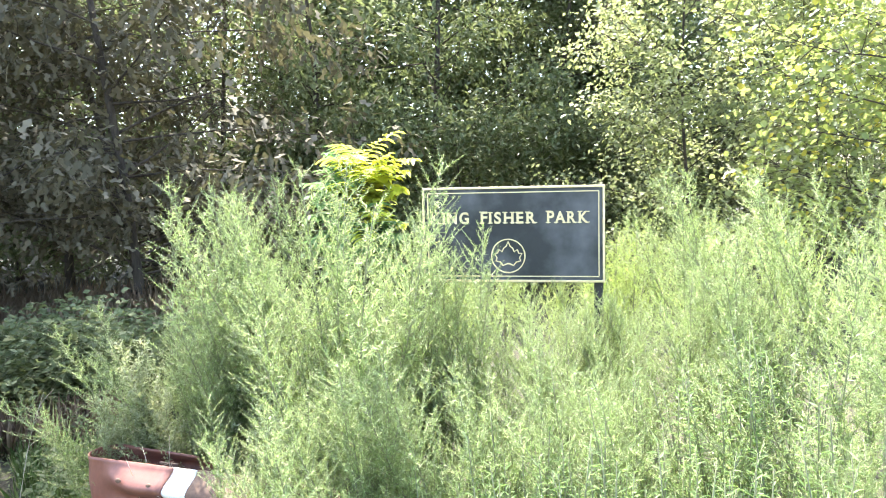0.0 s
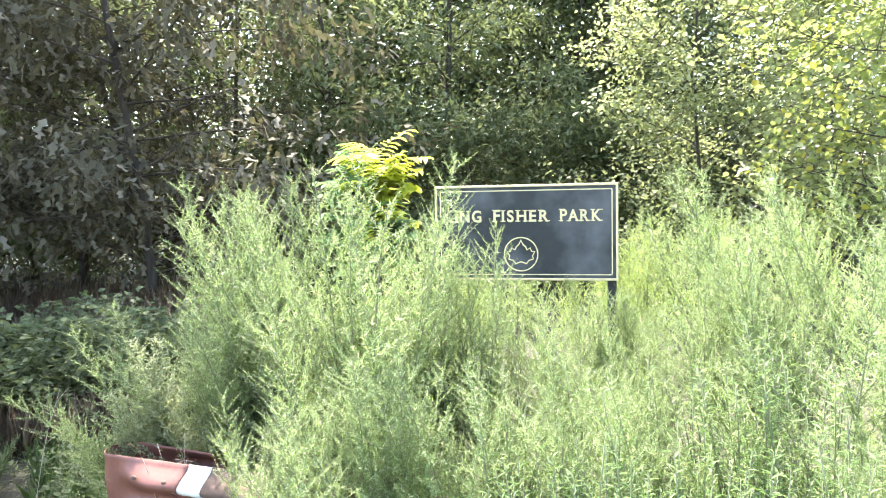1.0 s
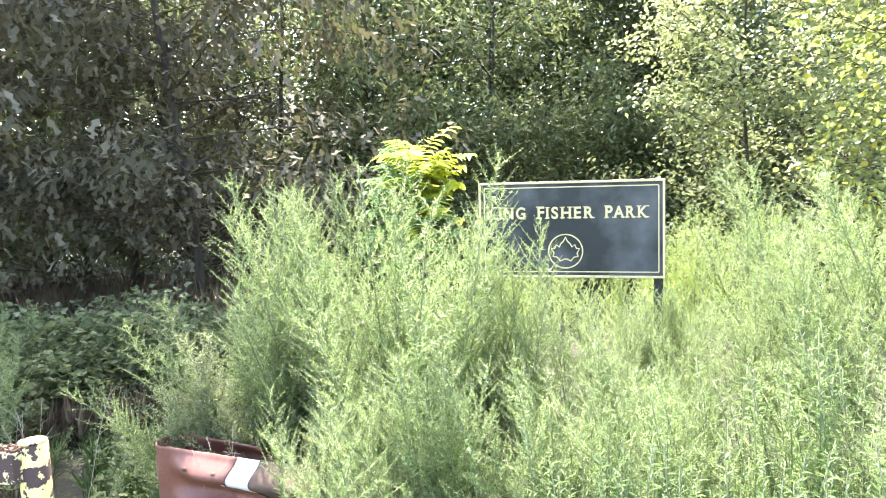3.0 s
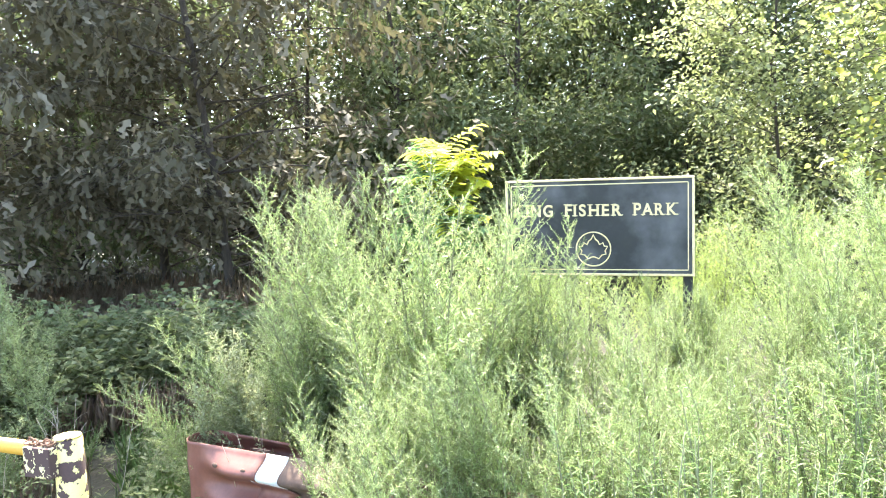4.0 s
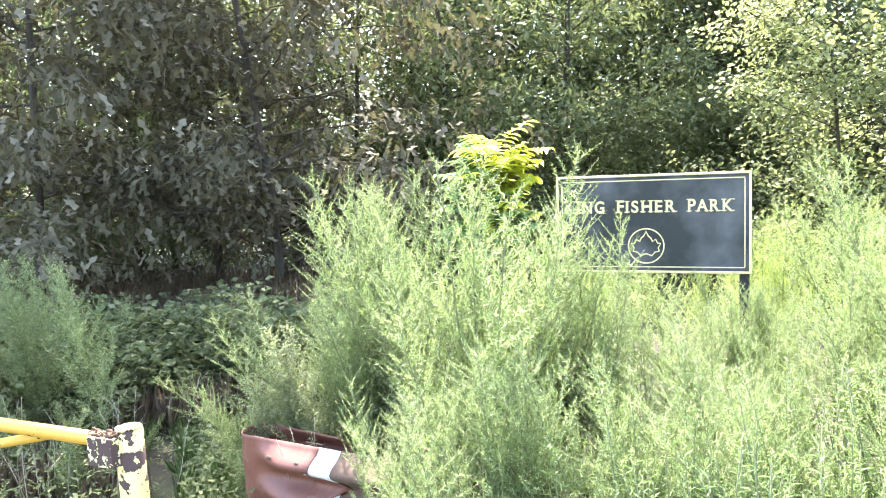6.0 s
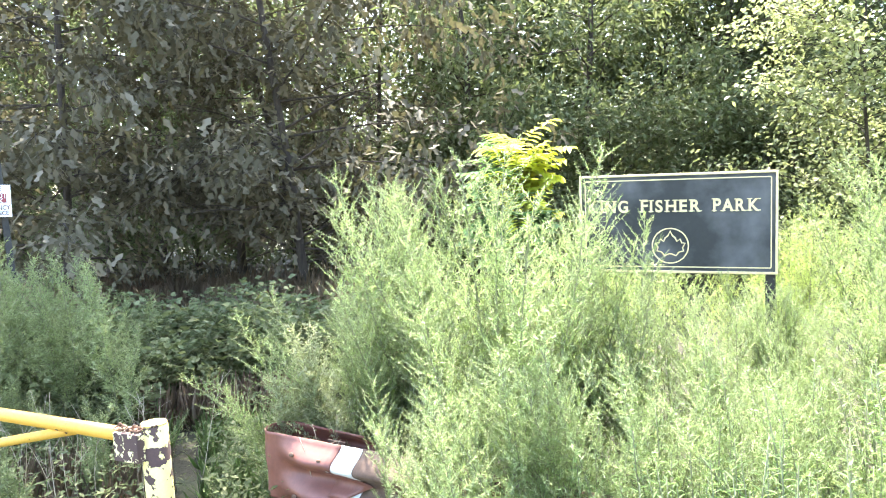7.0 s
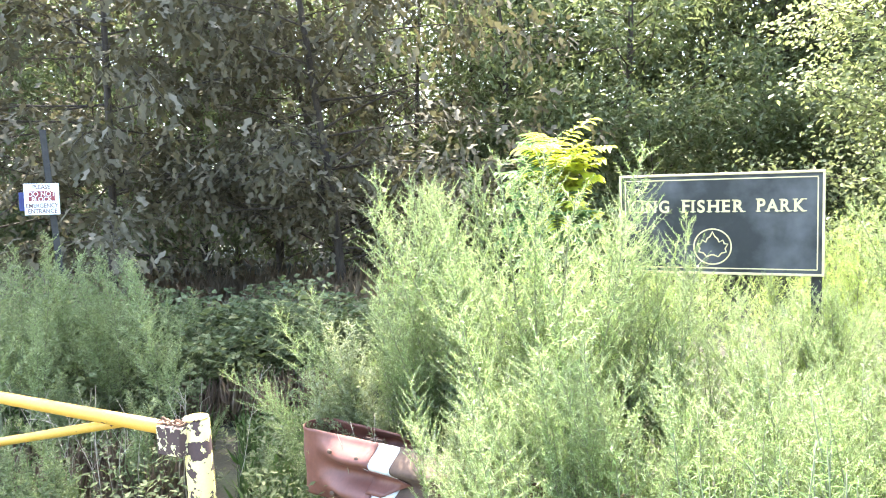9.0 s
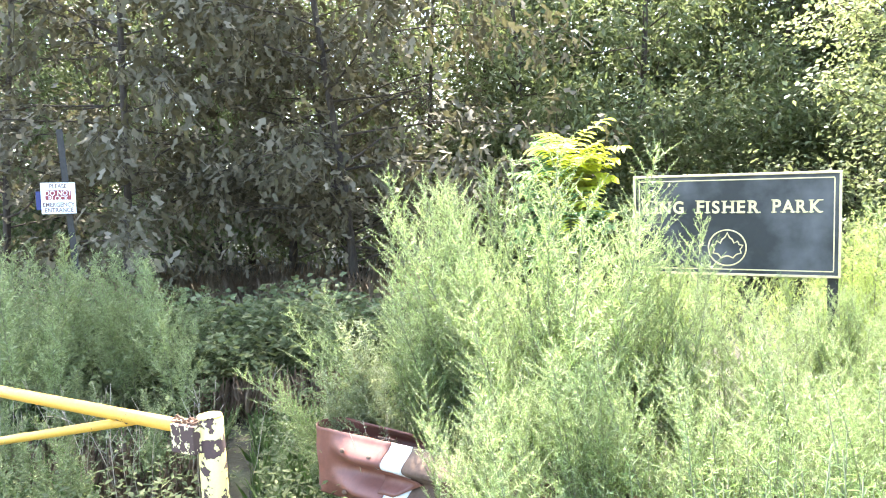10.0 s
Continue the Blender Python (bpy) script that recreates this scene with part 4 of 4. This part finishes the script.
def pipe_bm(a, b, r, sides=20, bm=None):
    bm = bm or bmesh.new()
    a, b = Vector(a), Vector(b)
    d = (b - a).normalized()
    x = d.orthogonal().normalized()
    y = d.cross(x)
    rows = [[bm.verts.new(p + (x * math.cos(2 * math.pi * k / sides) + y * math.sin(2 * math.pi * k / sides)) * q) for k in range(sides)]
            for p, q in ((a, r - 0.004), (a + d * 0.004, r), (b - d * 0.004, r), (b, r - 0.004))]
    for i in range(3):
        for k in range(sides):
            f = bm.faces.new((rows[i][k], rows[i][(k + 1) % sides], rows[i + 1][(k + 1) % sides], rows[i + 1][k]))
            f.smooth = True
    bm.faces.new(list(reversed(rows[0])))
    bm.faces.new(rows[3])
    bmesh.ops.recalc_face_normals(bm, faces=bm.faces)
    return bm


def gate():
    root = thing("gate_post", "round steel post with flaked pale yellow paint over rust", "gate post")
    column = part("column", pipe_bm((0, 0, -0.05), (0, 0, 0.846), 0.055, 28), YELLOW_FLAKED, root)
    part("cap", pipe_bm((0, 0, 0.8465), (0, 0, 0.856), 0.053, 28), YELLOW_FLAKED, column, "worn pale cap plate")
    root.matrix_basis = pose(-1.808, 2.672, 0, 0, -0.9, 0)

    arm = thing("barrier_gate", "yellow steel pipe barrier arm with diagonal brace and lock box", "gate")
    w = Vector((-0.956, 0.292, 0)).normalized()
    tip = Vector((-1.90, 2.665, 0.797))
    far = tip + w * 3.1
    part("top_pipe", pipe_bm(tip, far, 0.030), YELLOW, arm, "yellow painted pipe with rust specks")
    joint = tip + w * 0.36 + Vector((0.012, 0.03, -0.012))
    part("brace", pipe_bm(joint, far + Vector((0.012, 0.03, -0.62)), 0.022), YELLOW, arm)
    part("hinge_post", pipe_bm((far.x, far.y, -0.05), (far.x, far.y, 0.92), 0.055), YELLOW_FLAKED, arm)
    bx = box_bm(0.135, 0.085, 0.118, (0, 0, 0), 0.004)
    b = part("lock_box", bx, BOX_FLAKED, arm, "rusty steel lock box with pale paint remains")
    b.matrix_basis = pose(-1.897, 2.640, 0.770, 0, 0, -17 + 2)

    chain = thing("chain", "rusty chain lying over the lock box", "chain")
    rng = random.Random(3)
    for i in range(9):
        u = i / 8
        bm = bmesh.new()
        n, m, R, r = 14, 6, 0.0125, 0.0034
        vs = []
        for k in range(n):
            a = 2 * math.pi * k / n
            c = Vector((math.cos(a) * R * 1.45, math.sin(a) * R, 0))
            out = Vector((math.cos(a), math.sin(a), 0))
            vs.append([bm.verts.new(c + out * r * math.cos(2 * math.pi * q / m) + Vector((0, 0, r * math.sin(2 * math.pi * q / m)))) for q in range(m)])
        for k in range(n):
            for q in range(m):
                f = bm.faces.new((vs[k][q], vs[(k + 1) % n][q], vs[(k + 1) % n][(q + 1) % m], vs[k][(q + 1) % m]))
                f.smooth = True
        o = part("link", bm, CHAIN, chain)
        o.matrix_basis = pose(-1.965 + 0.115 * u, 2.645 - 0.030 * u + rng.uniform(-0.004, 0.004), 0.838 + 0.008 * math.sin(u * 9), 20 + 70 * (i % 2), rng.uniform(-15, 15), -15 + rng.uniform(-14, 14))


gate()


def notice():
    """Small square notice on a leaning channel post."""
    root = thing("channel_post", "leaning dull steel channel signpost", "signpost")
    bm = bmesh.new()
    box_bm(0.045, 0.004, 2.50, (0, 0, 1.20), 0, bm)
    box_bm(0.004, 0.030, 2.50, (-0.0245, 0.012, 1.20), 0, bm)
    box_bm(0.004, 0.030, 2.50, (0.0245, 0.012, 1.20), 0, bm)
    part("channel", bm, POST_STEEL, root)
    root.matrix_basis = pose(-4.955, 5.60, 0, 0, -2.2, 42)

    s = thing("notice_sign", "white square notice with a red band, fixed to the signpost", "sign")
    S = 0.272
    plate = part("plate", box_bm(S, 0.004, S, (0, 0, 0), 0.0015), SIGN_WHITE, s, "white enamelled plate")
    part("red_band", box_bm(S * 0.74, 0.003, S * 0.31, (0, -0.0025, S * 0.10), 0), SIGN_RED, plate, "dark red band")
    for text, size, z, mat, y in (("PLEASE", 0.052, 0.094, INK, -0.003), ("DO NOT", 0.062, 0.030, SIGN_WHITE, -0.005), ("BLOCK", 0.058, -0.014, SIGN_WHITE, -0.005), ("EMERGENCY", 0.052, -0.068, INK, -0.003), ("ENTRANCE", 0.052, -0.115, INK, -0.003)):
        me, wide = letters(text, size, 0.001, 0.84, 0.0007)
        o = part("writing", me, mat, plate)
        o.location = (-wide / 2, y, z - 0.006)
    s.matrix_basis = pose(-5.015, 5.455, 1.842, 0, 1.0, 42)
    b = thing("blue_plate", "narrow blue sign plate behind the white notice", "sign")
    part("plate", box_bm(0.20, 0.004, 0.16, (0, 0, 0), 0.0015), SIGN_BLUE, b)
    b.matrix_basis = pose(-5.079, 5.414, 1.825, 0, 1.0, 42)


notice()


def dead_stalk(rng, long, label, group):
    """A thin bent stalk with two side twigs."""
    root = thing("dead_stalk", label, "weed", group)
    tubes = Tubes()
    line = bent(rng, (0, 0, -0.02), (rng.uniform(-0.35, 0.5), rng.uniform(-0.2, 0.2), 1), long, 7, -0.05, 0.12)
    tubes.add(line, [0.0032 - 0.0003 * k for k in range(8)], 4)
    for k in range(2):
        p, d = along(line, rng.uniform(0.4, 0.9))
        tubes.add(bent(rng, p, d + Vector((rng.uniform(-1, 1), rng.uniform(-1, 1), 0.2)), 0.12, 3, -0.1, 0.2), [0.0018, 0.0015, 0.0011, 0.0007], 3)
    part("stalk", tubes.mesh("dead_stalk"), STALK, root)
    return root


def dead_stalks():
    rng = random.Random(41)
    for i in range(36):
        root = dead_stalk(rng, rng.uniform(0.4, 0.85), "thin pale dead weed stalk bent over", "dead stalks by the barrier")
        x = rng.uniform(-3.9, -2.35)
        root.matrix_basis = pose(x, 3.35 + rng.uniform(-0.1, 0.7) - 0.15 * (x + 3), 0, 0, 0, rng.uniform(0, 360))
    for i in range(7):
        root = dead_stalk(rng, rng.uniform(0.70, 0.80), "dry brown weed stalk lying over the guardrail", "dead stalks at the guardrail")
        u = 0.04 + 0.07 * i
        root.matrix_basis = pose(-1.54 + 0.927 * u + 0.05, 3.135 - 0.375 * u + 0.10, 0, rng.uniform(0, 9), rng.uniform(-6, 6), rng.uniform(-40, 40))
    for i in range(9):
        root = dead_stalk(rng, rng.uniform(0.95, 1.3), "dry red-brown weed stalk bent out of the thicket", "dead stalks in the thicket")
        az = radians(rng.uniform(28.5, 33))
        far = rng.uniform(2.5, 2.9)
        root.matrix_basis = pose(far * math.sin(az), far * math.cos(az), 0, rng.uniform(-8, 8), rng.uniform(-30, -5), 0)


dead_stalks()
